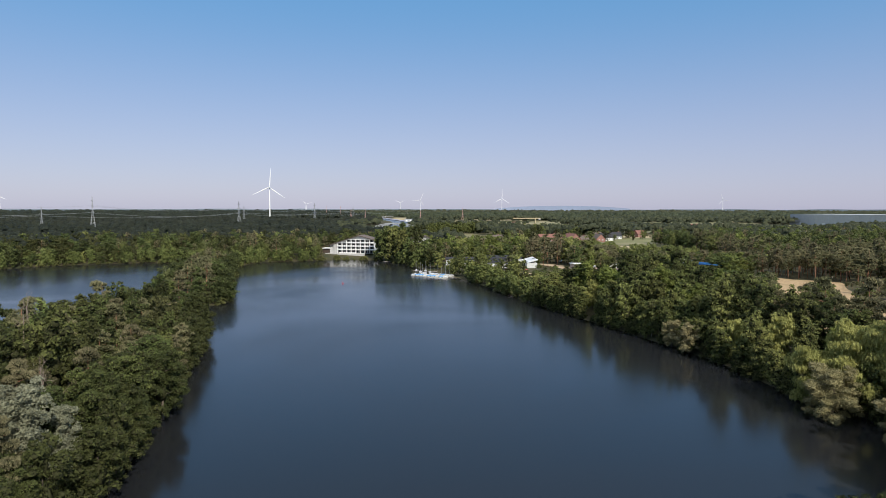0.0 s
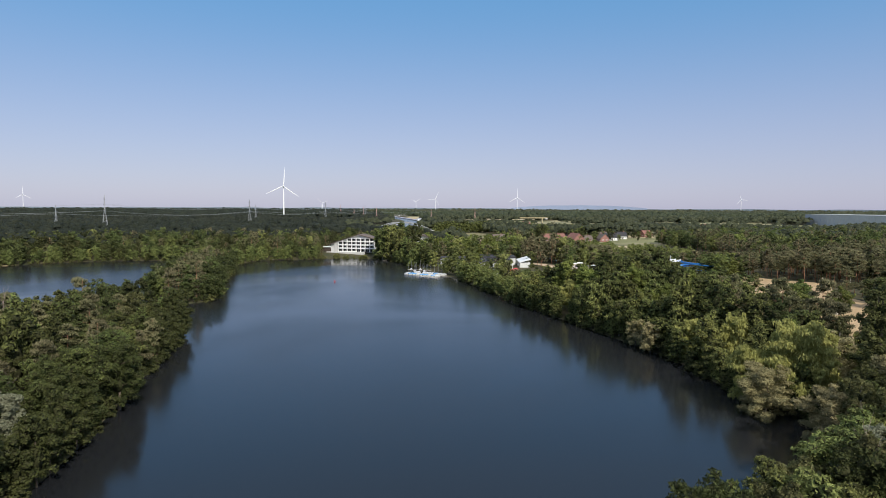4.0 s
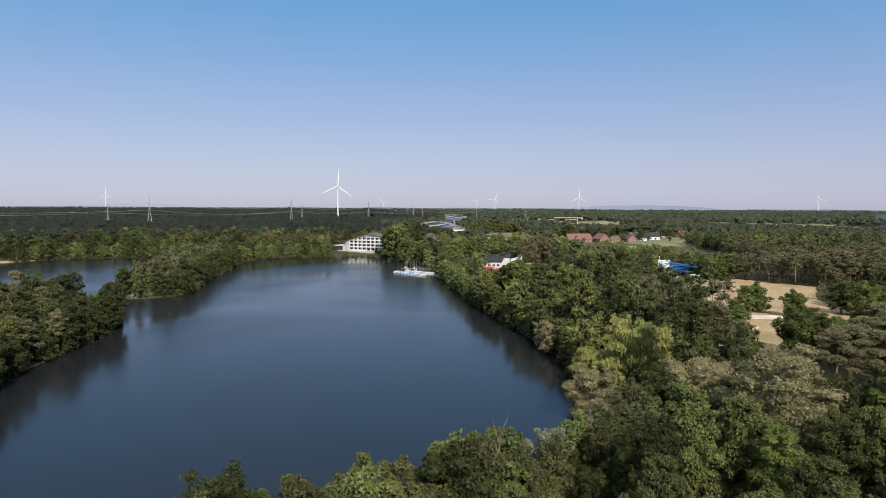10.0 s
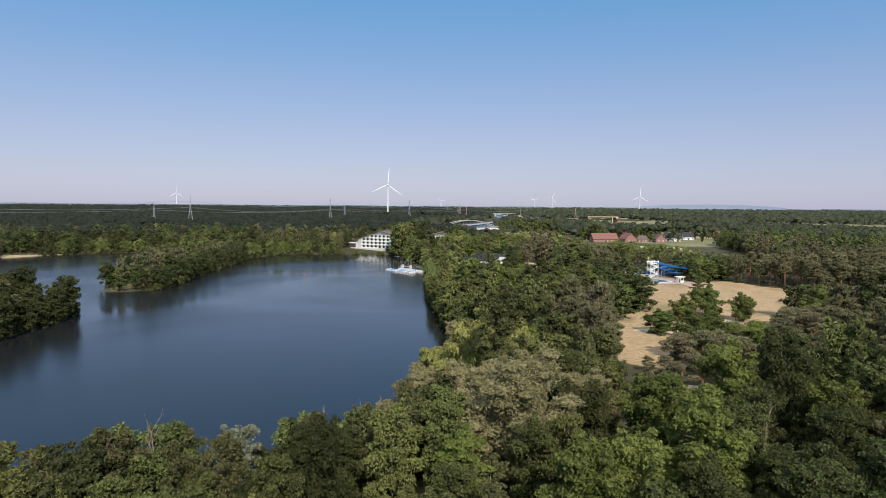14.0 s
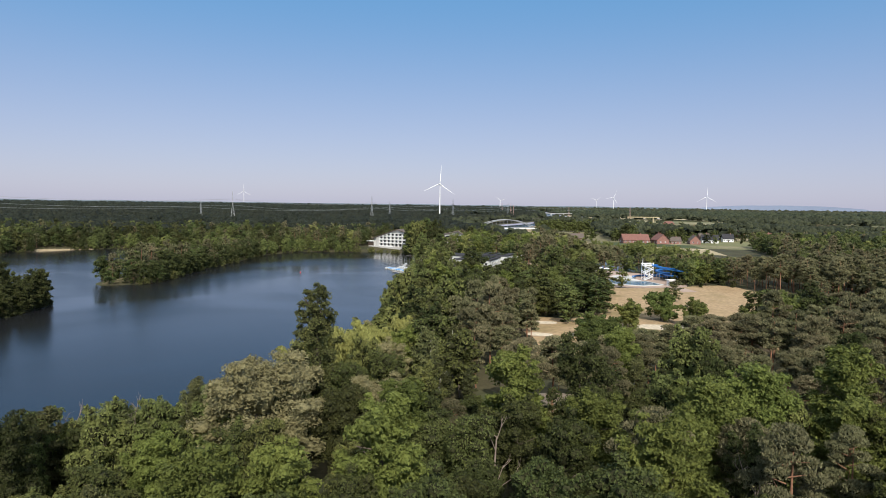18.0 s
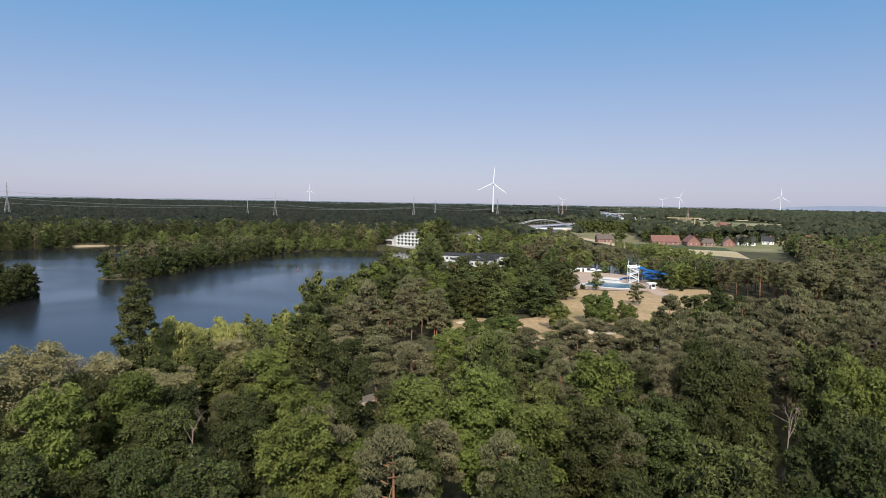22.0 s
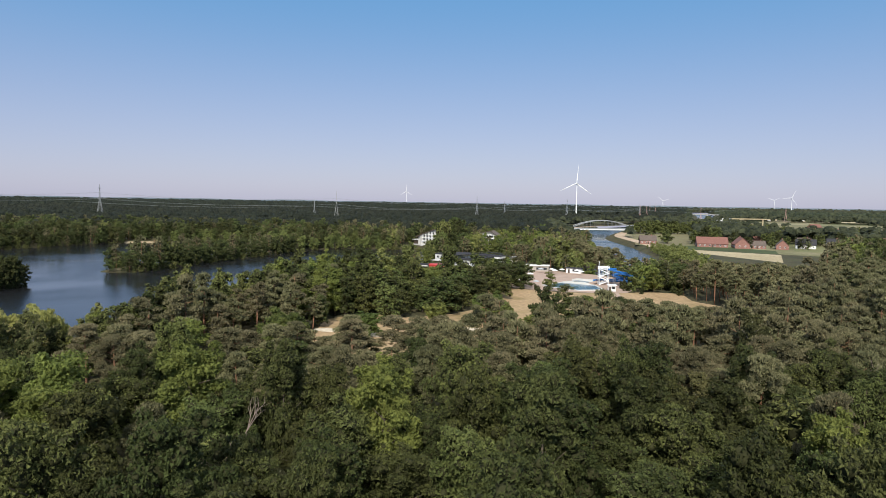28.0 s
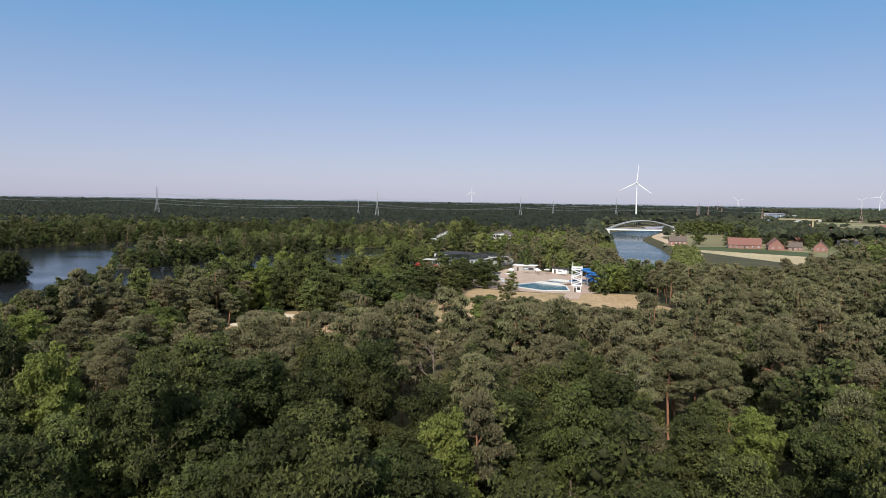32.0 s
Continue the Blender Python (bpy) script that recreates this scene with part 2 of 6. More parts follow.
LEAF = {
    "oak": leaf_mat("oak_leaves", (0.018, 0.032, 0.008), (0.150, 0.190, 0.046)),
    "maple": leaf_mat("maple_leaves", (0.070, 0.095, 0.015), (0.245, 0.290, 0.051), 0.24, 0.2, 0.15, 0.15, 1.9, 0.012),
    "locust": leaf_mat("locust_leaves", (0.022, 0.032, 0.008), (0.115, 0.140, 0.036)),
    "lime": leaf_mat("lime_leaves", (0.04, 0.065, 0.012), (0.185, 0.245, 0.050), 0.22, 0.2),
    "birch": leaf_mat("birch_leaves", (0.045, 0.056, 0.018), (0.195, 0.205, 0.068)),
    "alder": leaf_mat("alder_leaves", (0.055, 0.080, 0.018), (0.235, 0.280, 0.068)),
    "pine": leaf_mat("pine_needles", (0.046, 0.050, 0.020), (0.335, 0.325, 0.143), 0.12, 0.2, 0.2, 0.3, 2.6),
    "willow": leaf_mat("willow_leaves", (0.19, 0.20, 0.042), (0.500, 0.495, 0.130), 0.3, 0.12, 0.15, 0.15, 1.9, 0.008),
    "sallow": leaf_mat("grey_sallow_leaves", (0.19, 0.175, 0.072), (0.480, 0.430, 0.190), 0.25, 0.12, 0.15, 0.15, 1.9, 0.012),
    "silver": leaf_mat("silvery_leaves", (0.14, 0.155, 0.09), (0.370, 0.385, 0.250), 0.25, 0.1),
    "poplar": leaf_mat("poplar_leaves", (0.0552, 0.072, 0.0192), (0.2145, 0.2343, 0.066)),
    "shrub": leaf_mat("shrub_leaves", (0.030, 0.045, 0.012), (0.140, 0.165, 0.045)),
    "copper": leaf_mat("copper_leaves", (0.022, 0.012, 0.016), (0.0605, 0.033, 0.0374), 0.2, 0.1),
}


# ---- builders ----
def mesh_of(name, verts, faces, mat=None, smooth=False):
    me = bpy.data.meshes.new(name)
    me.from_pydata([tuple(v) for v in verts], [], [tuple(f) for f in faces])
    me.update()
    for m in (mat if isinstance(mat, (list, tuple)) else [mat] if mat else []):
        me.materials.append(m)
    if smooth:
        me.polygons.foreach_set("use_smooth", [True] * len(me.polygons))
    return me


def bm_mesh(name, bm, mat):
    bmesh.ops.recalc_face_normals(bm, faces=bm.faces)
    me = bpy.data.meshes.new(name)
    bm.to_mesh(me)
    bm.free()
    me.materials.append(mat)
    return me


def part(name, bm, mat, parent, label=""):
    """Links a bmesh or a mesh as one object under a thing or a part."""
    me = bm if isinstance(bm, bpy.types.Mesh) else bm_mesh(name, bm, mat)
    ob = new(name, me)
    ob.parent = parent
    if label:
        tagged(ob, label)
    return ob


def add_box(bm, x0, y0, z0, x1, y1, z1, bevel=0.0):
    vs = [bm.verts.new(c) for c in ((x0, y0, z0), (x1, y0, z0), (x1, y1, z0), (x0, y1, z0), (x0, y0, z1), (x1, y0, z1), (x1, y1, z1), (x0, y1, z1))]
    fs = [bm.faces.new([vs[i] for i in q]) for q in ((0, 3, 2, 1), (4, 5, 6, 7), (0, 1, 5, 4), (1, 2, 6, 5), (2, 3, 7, 6), (3, 0, 4, 7))]
    if bevel:
        edges = list({e for f in fs for e in f.edges})
        bmesh.ops.bevel(bm, geom=edges, offset=bevel, segments=1, affect="EDGES")
    return bm


def box(x0, y0, z0, x1, y1, z1, bevel=0.0):
    return add_box(bmesh.new(), x0, y0, z0, x1, y1, z1, bevel)


def add_tube(bm, a, b, ra, rb, n=8):
    a, b = Vector(a), Vector(b)
    d = (b - a).normalized()
    u = d.orthogonal().normalized()
    v = d.cross(u)
    r0, r1 = [], []
    for i in range(n):
        c, s = math.cos(2 * math.pi * i / n), math.sin(2 * math.pi * i / n)
        r0.append(bm.verts.new(a + (u * c + v * s) * ra))
        r1.append(bm.verts.new(b + (u * c + v * s) * rb))
    for i in range(n):
        bm.faces.new((r0[i], r0[(i + 1) % n], r1[(i + 1) % n], r1[i]))
    bm.faces.new(r0[::-1])
    bm.faces.new(r1)
    return bm


def tube(a, b, ra, rb=None, n=8):
    return add_tube(bmesh.new(), a, b, ra, ra if rb is None else rb, n)


def prism(poly, z0, z1):
    """An upright prism over a ground polygon."""
    bm = bmesh.new()
    lo = [bm.verts.new((x, y, z0)) for x, y in poly]
    hi = [bm.verts.new((x, y, z1)) for x, y in poly]
    bm.faces.new(lo[::-1])
    bm.faces.new(hi)
    for i in range(len(poly)):
        j = (i + 1) % len(poly)
        bm.faces.new((lo[i], lo[j], hi[j], hi[i]))
    return bm


def empty(name, m, label, category, group=""):
    ob = new(name)
    ob.empty_display_size = 0.5
    ob.matrix_basis = m
    return tagged(ob, label, category, group)


def smooth_loop(pts, k=4, closed=True):
    """A Catmull-Rom line through the points, k steps a span."""
    n = len(pts)
    out = []
    for i in range(n if closed else n - 1):
        p = [Vector(pts[j % n] if closed else pts[min(max(j, 0), n - 1)]).to_2d() for j in (i - 1, i, i + 1, i + 2)]
        for s in range(k):
            t = s / k
            out.append(0.5 * (2 * p[1] + (p[2] - p[0]) * t + (2 * p[0] - 5 * p[1] + 4 * p[2] - p[3]) * t * t + (3 * p[1] - p[0] - 3 * p[2] + p[3]) * t ** 3))
    if not closed:
        out.append(Vector(pts[-1]).to_2d())
    return [(v.x, v.y) for v in out]


# ---- ground and water ----
LAKE = smooth_loop([(82, 118), (76, 104), (66, 86), (55, 75), (46, 66), (36, 57), (20, 48), (0, 42), (-25, 46), (-43, 62), (-47, 87), (-49, 98), (-53, 115), (-58.5, 137), (-64, 161), (-69, 183),
                    (-76, 202), (-88, 208), (-100, 203), (-110, 184), (-113, 145), (-116, 90), (-122, 20), (-180, 60), (-235, 165), (-284, 250), (-300, 300), (-311, 358), (-297, 405),
                    (-277, 438), (-260, 455), (-235, 466), (-210, 471), (-185, 462), (-164, 436), (-150, 390), (-138, 335), (-126, 290), (-116, 264), (-107, 255), (-98, 261), (-91, 274), (-99, 298), (-111, 335),
                    (-118, 362), (-129, 400), (-139, 437), (-137, 465), (-127, 483), (-103, 489), (-79, 500), (-53, 499), (-40, 488), (-33, 472), (-24, 450), (-7, 412), (4, 388), (9, 370), (18, 346),
                    (30, 300), (40, 266), (46, 246), (54, 225), (60, 206), (67, 185), (72, 167), (74, 150), (76, 133)], 3)
CANAL_W = [(110, 400), (82, 480), (60, 560), (22, 640), (-22, 715), (-60, 790), (-98, 860), (-122, 930), (-138, 1000), (-140, 1150), (-120, 1400), (-132, 1700), (-185, 2000), (-300, 2500), (-560, 3500)]
CANAL_E = [(150, 425), (124, 500), (96, 578), (56, 660), (16, 732), (-24, 806), (-48, 886), (-60, 950), (-78, 1030), (-76, 1160), (-66, 1400), (-78, 1700), (-118, 1950), (-230, 2500), (-470, 3500)]
CANAL = smooth_loop(CANAL_W, 3, False) + smooth_loop(CANAL_E, 3, False)[::-1]
GROUND_Z = 3.5


def inside(poly, x, y):
    """For arrays x, y: whether each point is inside the polygon."""
    x, y = np.asarray(x, float), np.asarray(y, float)
    r = np.zeros(x.shape, bool)
    n = len(poly)
    for i in range(n):
        (x0, y0), (x1, y1) = poly[i], poly[i - 1]
        if y0 == y1:
            continue
        c = ((y0 > y) != (y1 > y)) & (x < (x1 - x0) * (y - y0) / (y1 - y0) + x0)
        r ^= c
    return r


def near_line(poly, x, y, closed=True):
    """Distance of each point from the polygon's outline."""
    x, y = np.asarray(x, float), np.asarray(y, float)
    best = np.full(x.shape, 1e9)
    n = len(poly)
    for i in range(n if closed else n - 1):
        (x0, y0), (x1, y1) = poly[i], poly[(i + 1) % n]
        dx, dy = x1 - x0, y1 - y0
        L = dx * dx + dy * dy + 1e-9
        t = np.clip(((x - x0) * dx + (y - y0) * dy) / L, 0, 1)
        best = np.minimum(best, np.hypot(x - x0 - t * dx, y - y0 - t * dy))
    return best


def elev(x, y):
    """Height of the ground: level land, gentle banks, and beds under the water."""
    x, y = np.asarray(x, float), np.asarray(y, float)
    lake = near_line(LAKE, x, y) * np.where(inside(LAKE, x, y), -1, 1)
    canal = near_line(CANAL, x, y) * np.where(inside(CANAL, x, y), -1, 1)
    return np.clip(np.minimum(0.05 + lake * 0.17, canal * 0.55), -1.6, GROUND_Z)


def sheet(name, pts, holes, z, mat):
    bm = bmesh.new()
    es = []
    for ring in [pts] + holes:
        vs = [bm.verts.new((x, y, z)) for x, y in ring]
        es += [bm.edges.new((vs[i], vs[(i + 1) % len(vs)])) for i in range(len(vs))]
    bmesh.ops.triangle_fill(bm, use_beauty=True, use_dissolve=False, edges=es)
    for f in bm.faces:
        f.normal_update()
        if f.normal.z < 0:
            f.normal_flip()
    me = bpy.data.meshes.new(name)
    bm.to_mesh(me)
    bm.free()
    me.materials.append(mat)
    return me


def ground_sheet():
    """One sheet out to the horizon: a fine net round the lake, broad plains beyond, the canal's bed cut in."""
    xs, ys = np.arange(-400, 561, 6.0), np.arange(-150, 1105, 6.0)
    gx, gy = np.meshgrid(xs, ys)
    z = elev(gx.ravel(), gy.ravel())
    w, h = len(xs), len(ys)
    V = np.stack([gx.ravel(), gy.ravel(), z], 1)
    i = (np.arange(h - 1)[:, None] * w + np.arange(w - 1)[None]).ravel()
    F = np.stack([i, i + 1, i + w + 1, i + w], 1)
    x0, x1, y0, y1 = xs[0], xs[-1], ys[0], ys[-1]
    ring = [(5600 * math.cos(a * math.pi / 36), 600 + 5600 * math.sin(a * math.pi / 36)) for a in range(72)]
    up = [p for p in smooth_loop(CANAL_W, 3, False) if p[1] > y1 + 4]
    down = [p for p in smooth_loop(CANAL_E, 3, False) if p[1] > y1 + 4]
    wx, ex = np.interp(y1, [p[1] for p in CANAL_W], [p[0] for p in CANAL_W]), np.interp(y1, [p[1] for p in CANAL_E], [p[0] for p in CANAL_E])
    hole = [(x0, y0), (x1, y0), (x1, y1), (ex + 8, y1)] + down + up[::-1] + [(wx - 8, y1), (x0, y1)]
    outer = sheet("outer", ring, [hole], GROUND_Z, M_FOREST_FLOOR)
    ov, of = arrays(outer)
    bpy.data.meshes.remove(outer)
    me = mesh_of("ground", np.concatenate([V, ov]), F.tolist() + [tuple(k + len(V) for k in f) for f in of], M_FOREST_FLOOR)
    tagged(new("ground", me), "leaf-littered forest ground reaching to the horizon", "ground", kind="structure")


def arrays(me):
    v = np.empty(len(me.vertices) * 3)
    me.vertices.foreach_get("co", v)
    return v.reshape(-1, 3), [tuple(p.vertices) for p in me.polygons]


def flat(name, pts, z, mat, label, category, kind="structure"):
    return tagged(new(name, sheet(name, pts, [], z, mat)), label, category, kind=kind)


def drape(name, poly, mat, label, category, step=1.5, up=0.06):
    """A patch that follows the slope of the ground."""
    X, Y = [p[0] for p in poly], [p[1] for p in poly]
    xs, ys = np.arange(min(X), max(X) + step, step), np.arange(min(Y), max(Y) + step, step)
    gx, gy = np.meshgrid(xs, ys)
    z = elev(gx.ravel(), gy.ravel()) + up
    w, h = len(xs), len(ys)
    i = (np.arange(h - 1)[:, None] * w + np.arange(w - 1)[None]).ravel()
    F = np.stack([i, i + 1, i + w + 1, i + w], 1)
    V = np.stack([gx.ravel(), gy.ravel(), z], 1)
    F = F[inside(poly, V[F].mean(1)[:, 0], V[F].mean(1)[:, 1])]
    used = np.unique(F)
    back = np.zeros(len(V), int)
    back[used] = np.arange(len(used))
    return tagged(new(name, mesh_of(name, V[used], back[F].tolist(), mat, True)), label, category, kind="structure")


ground_sheet()
flat("water_lake", [(x, y) for x, y in ((-330, 0), (110, 0), (110, 530), (-330, 530))], 0.0, M_WATER, "dark still lake with faint ripples between wooded banks", "water")
flat("water_canal", [(x - 6, y) for x, y in smooth_loop(CANAL_W, 3, False)] + [(x + 6, y) for x, y in smooth_loop(CANAL_E, 3, False)][::-1], 0.01, M_CANAL, "wide blue shipping canal running through fields", "water")

MEADOW = smooth_loop([(110, 166), (121, 160), (134, 172), (147, 190), (163, 199), (179, 208), (183, 226), (179, 246), (176, 268), (184, 295), (196, 318), (190, 327), (180, 333), (171, 350), (158, 346), (148, 334), (126, 322), (106, 319), (103, 302), (110, 286), (122, 268), (122, 248), (114, 234), (101, 230), (97, 215), (107, 200), (112, 182)], 3)
POOL_AREA = smooth_loop([(78, 360), (88, 335), (108, 322), (126, 324), (148, 334), (152, 346), (140, 372), (128, 392), (100, 400), (80, 394)], 2)
POOL_PATH = [(134, 358), (139, 360), (156, 321), (150, 318)]
FIELD_BROWN = [(52, 672), (92, 706), (42, 955), (-34, 930)]
FIELD_GREEN = [(78, 648), (176, 640), (168, 684), (100, 702), (58, 668)]
FIELD_TAN = [(98, 622), (188, 556), (178, 634), (84, 644)]
MEADOW_SHEET = flat("meadow", MEADOW, GROUND_Z + 0.02, M_MEADOW, "sun-bleached dry grass of the lido meadow", "meadow")
flat("pool_terrace", POOL_AREA, GROUND_Z + 0.05, M_PAVING, "pale stone-paved terrace round the swimming pools", "terrace")
flat("pool_path", POOL_PATH, GROUND_Z + 0.08, M_PAVING, "paved path from the pools down to the meadow", "path")
flat("farmland", [(95, 650), (200, 640), (460, 640), (1090, 2600), (-200, 2550), (-100, 1960), (-58, 1700), (-46, 1400), (-58, 1160), (-60, 1030), (-44, 950), (-30, 882), (-4, 806), (36, 732)], GROUND_Z + 0.012, M_FARMLAND, "pastures and stubble fields between farms and hedges", "farmland")
flat("farmland", [(-230, 1060), (-175, 1060), (-190, 1400), (-265, 1900), (-310, 2090), (-515, 2090), (-515, 1240)], GROUND_Z + 0.012, M_FARMLAND, "pastures and stubble fields beyond the canal", "farmland")
flat("field_fallow", FIELD_BROWN, GROUND_Z + 0.03, M_FIELD_BROWN, "brown-green fallow field beside the canal", "field")
flat("field_green", FIELD_GREEN, GROUND_Z + 0.03, M_FIELD_GREEN, "dark green crop field by the farm", "field")
flat("field_tan", FIELD_TAN, GROUND_Z + 0.03, M_FIELD_TAN, "pale straw-coloured stubble field", "field")
FAR_FIELDS = [
    ([(100, 880), (210, 870), (290, 1040), (120, 1060)], M_FIELD_PALE, "pale green pasture between farms"),
    ([(182, 690), (300, 680), (320, 790), (170, 800)], M_FIELD_PALE, "pale green pasture between farms"),
    ([(215, 810), (390, 790), (370, 860), (220, 866)], M_FIELD_TAN, "pale straw-coloured stubble field"),
    ([(350, 945), (500, 930), (520, 1030), (360, 1030)], M_FIELD_PALE, "pale green pasture between farms"),
    ([(480, 1060), (600, 1050), (620, 1150), (500, 1160)], M_FIELD_TAN, "pale straw-coloured stubble field"),
    ([(-40, 1180), (160, 1150), (220, 1500), (-40, 1600)], M_FIELD_BROWN, "brown-green fallow field beside the canal"),
    ([(-470, 1500), (-215, 1400), (-285, 1900), (-540, 1900)], M_FIELD_PALE, "pale green pasture between farms"),
    ([(-130, 2000), (250, 1950), (270, 2300), (-190, 2400)], M_FIELD_TAN, "pale straw-coloured stubble field"),
    ([(560, 1300), (900, 1250), (900, 1420), (560, 1480)], M_FIELD_PALE, "pale green pasture between farms"),
]
for pts, m, lab in FAR_FIELDS:
    flat("field", pts, GROUND_Z + 0.03, m, lab, "field")
SANDBAR = smooth_loop([(-306, 384), (-296, 400), (-284, 420), (-288, 424), (-298, 412), (-310, 392)], 3)
drape("sand_beach", SANDBAR, M_BEACH, "narrow pale sand beach on the lake shore", "beach")
TIP_PATH = smooth_loop([(-107, 257), (-103, 260), (-103, 267), (-108, 270), (-112, 264)], 3)
drape("worn_bank", TIP_PATH, M_BANK, "worn sandy bank at the tip of the peninsula", "bank")
SAND_PATCHES = [[(134, 224), (147, 225), (150, 233), (136, 231)], [(117, 204), (130, 205), (131, 210), (118, 209)], [(145, 202), (160, 210), (161, 216), (146, 208)], [(102, 219), (110, 221), (109, 225), (101, 223)], [(105, 201), (111, 201), (112, 205), (106, 205)]]
for p in SAND_PATCHES:
    flat("sand_court", smooth_loop(p, 3), GROUND_Z + 0.06, M_SAND, "pale sand play court in the dry meadow", "sand court")
CLEARINGS = [[(116, 134), (124, 133), (129, 140), (126, 147), (117, 144)],
             [(48, 352), (56, 336), (68, 330), (70, 342), (58, 360), (48, 366)], [(30, 366), (40, 362), (46, 372), (34, 378)], [(60, 425), (70, 424), (80, 404), (88, 350), (92, 312), (100, 296), (94, 290), (86, 312), (80, 352), (70, 402)]]
for p in CLEARINGS:
    flat("sandy_clearing", smooth_loop(p, 3), GROUND_Z + 0.04, M_PATH, "bare sandy clearing between the trees", "clearing")
TOWPATH_E = smooth_loop([(x + 9, y + 4) for x, y in CANAL_E[2:10]], 3, False)
flat("towpath", TOWPATH_E + [(x + 11, y + 5) for x, y in TOWPATH_E][::-1], GROUND_Z + 0.05, M_PATH, "sandy towpath on the canal bank", "path")
TOWPATH_W = smooth_loop([(x - 9, y - 4) for x, y in CANAL_W[4:10]], 3, False)
flat("towpath", TOWPATH_W + [(x - 9, y - 4) for x, y in TOWPATH_W][::-1], GROUND_Z + 0.05, M_PATH, "sandy towpath on the canal bank", "path")


# ---- trees ----
OCT_V = np.array([(1, 0, 0), (0, 1, 0), (-1, 0, 0), (0, -1, 0), (0, 0, 1), (0, 0, -1)], float)
OCT_F = np.array([(0, 1, 4), (1, 2, 4), (2, 3, 4), (3, 0, 4), (1, 0, 5), (2, 1, 5), (3, 2, 5), (0, 3, 5)])


def halve(v, f):
    """Each triangle split into four, on the unit sphere."""
    v, out, seen = [tuple(p) for p in v], [], {}

    def mid(i, j):
        k = (min(i, j), max(i, j))
        if k not in seen:
            p = np.array(v[i]) + np.array(v[j])
            v.append(tuple(p / np.linalg.norm(p)))
            seen[k] = len(v) - 1
        return seen[k]

    for a, b, c in f:
        d, e, g = mid(a, b), mid(b, c), mid(c, a)
        out += [(a, d, g), (d, b, e), (g, e, c), (d, e, g)]
    return np.array(v), np.array(out)


OC2_V, OC2_F = halve(OCT_V, OCT_F)
BALLS = {0: (OC2_V, OC2_F), 1: (OC2_V, OC2_F), 2: (OCT_V, OCT_F)}


def unit(a):
    return a / (np.linalg.norm(a, axis=-1, keepdims=True) + 1e-9)


def foliage(rng, lumps, n, size, core, lie, long, hang, tier):
    """Vertices and faces of a crown: solid ragged hearts, and n tufts of leaves over their skins; and how many faces the hearts have.
    lumps: rows of centre and radii. lie: how flat the tufts lie on the skin. long: length to breadth. hang: how far they hang down (minus: stand up)."""
    L = np.asarray(lumps, float)
    V, F, base = [], [], 0
    bv, bf = BALLS[tier]
    for l in L:
        v = bv * (core * (1 + rng.uniform(-0.2, 0.2, (len(bv), 1)))) * l[3:6] + l[:3]
        V.append(v)
        F += (bf + base).tolist()
        base += len(v)
    hearts = len(F)
    area = (L[:, 3] * L[:, 4] + L[:, 3] * L[:, 5] + L[:, 4] * L[:, 5])
    m = n * 2
    pick = rng.choice(len(L), m, p=area / area.sum())
    d = rng.normal(size=(m, 3))
    d[:, 2] = np.where(rng.random(m) < 0.5, np.abs(d[:, 2]), d[:, 2])
    d = unit(d)
    c = L[pick, :3] + d * L[pick, 3:6] * rng.uniform(0.72, 1.14, (m, 1))
    ok = np.ones(m, bool)
    for k, l in enumerate(L):
        q = ((c - l[:3]) / l[3:6])
        ok &= ((q * q).sum(1) > 0.6) | (pick == k)
    c, d = c[ok][:n], d[ok][:n]
    n = len(c)
    nrm = unit(d * lie * 0.8 + rng.normal(size=(n, 3)) * (1 - lie) + np.array((0, 0, 0.1)))
    a = unit(np.cross(nrm, rng.normal(size=(n, 3))))
    if hang:
        a = unit(a * (1 - abs(hang)) + np.array((0, 0, -hang * 2.0)) + d * 0.3)
    b = unit(np.cross(nrm, a))
    s = size * rng.uniform(0.5, 1.5, (n, 1))
    a, b = a * s * long, b * s
    k = rng.uniform(-0.4, 0.4, (n, 1))
    vv = np.stack([c - a * 0.7 - b * (0.75 + k), c + a + b * k, c - a * 0.55 + b * (0.75 - k)], 1).reshape(-1, 3)
    V.append(vv)
    return np.concatenate(V), F + (np.arange(n * 3).reshape(n, 3) + base).tolist(), hearts


def lumps_round(rng, h, r, low, n, spread=0.62, lump=0.42):
    """Lumps that fill an egg-shaped crown from height low to h with radius r: boughs with gaps between them, and smaller sprays on the outside."""
    out = []
    mid, half = (h + low) / 2, (h - low) / 2
    for i in range(n):
        z = -0.95 + 1.85 * (i + rng.random()) / n
        w = math.sqrt(max(0.06, 1 - z * z)) if z > 0 else 1.0 - 0.28 * z * z
        a = i * 2.399 + rng.uniform(-0.6, 0.6)
        q = rng.uniform(0.62, 1.12) * spread * r * w
        s = r * lump * rng.uniform(0.62, 1.2)
        out.append((math.cos(a) * q, math.sin(a) * q, mid + z * half * 0.88, s, s, s * rng.uniform(0.55, 0.85)))
    for i in range(n):
        x, y, z, s, _, _ = out[int(rng.integers(n))]
        e = unit(np.array((x, y, (z - mid) * r / half + 0.6)) + rng.normal(size=3) * r * 0.3) * s * rng.uniform(0.75, 1.2)
        k = s * rng.uniform(0.35, 0.6)
        out.append((x + e[0], y + e[1], z + e[2], k, k, k * 0.8))
    out.append((0, 0, mid + half * 0.4, r * 0.36, r * 0.36, half * 0.40))
    out.append((0, 0, mid - half * 0.3, r * 0.5, r * 0.5, half * 0.6))
    return out


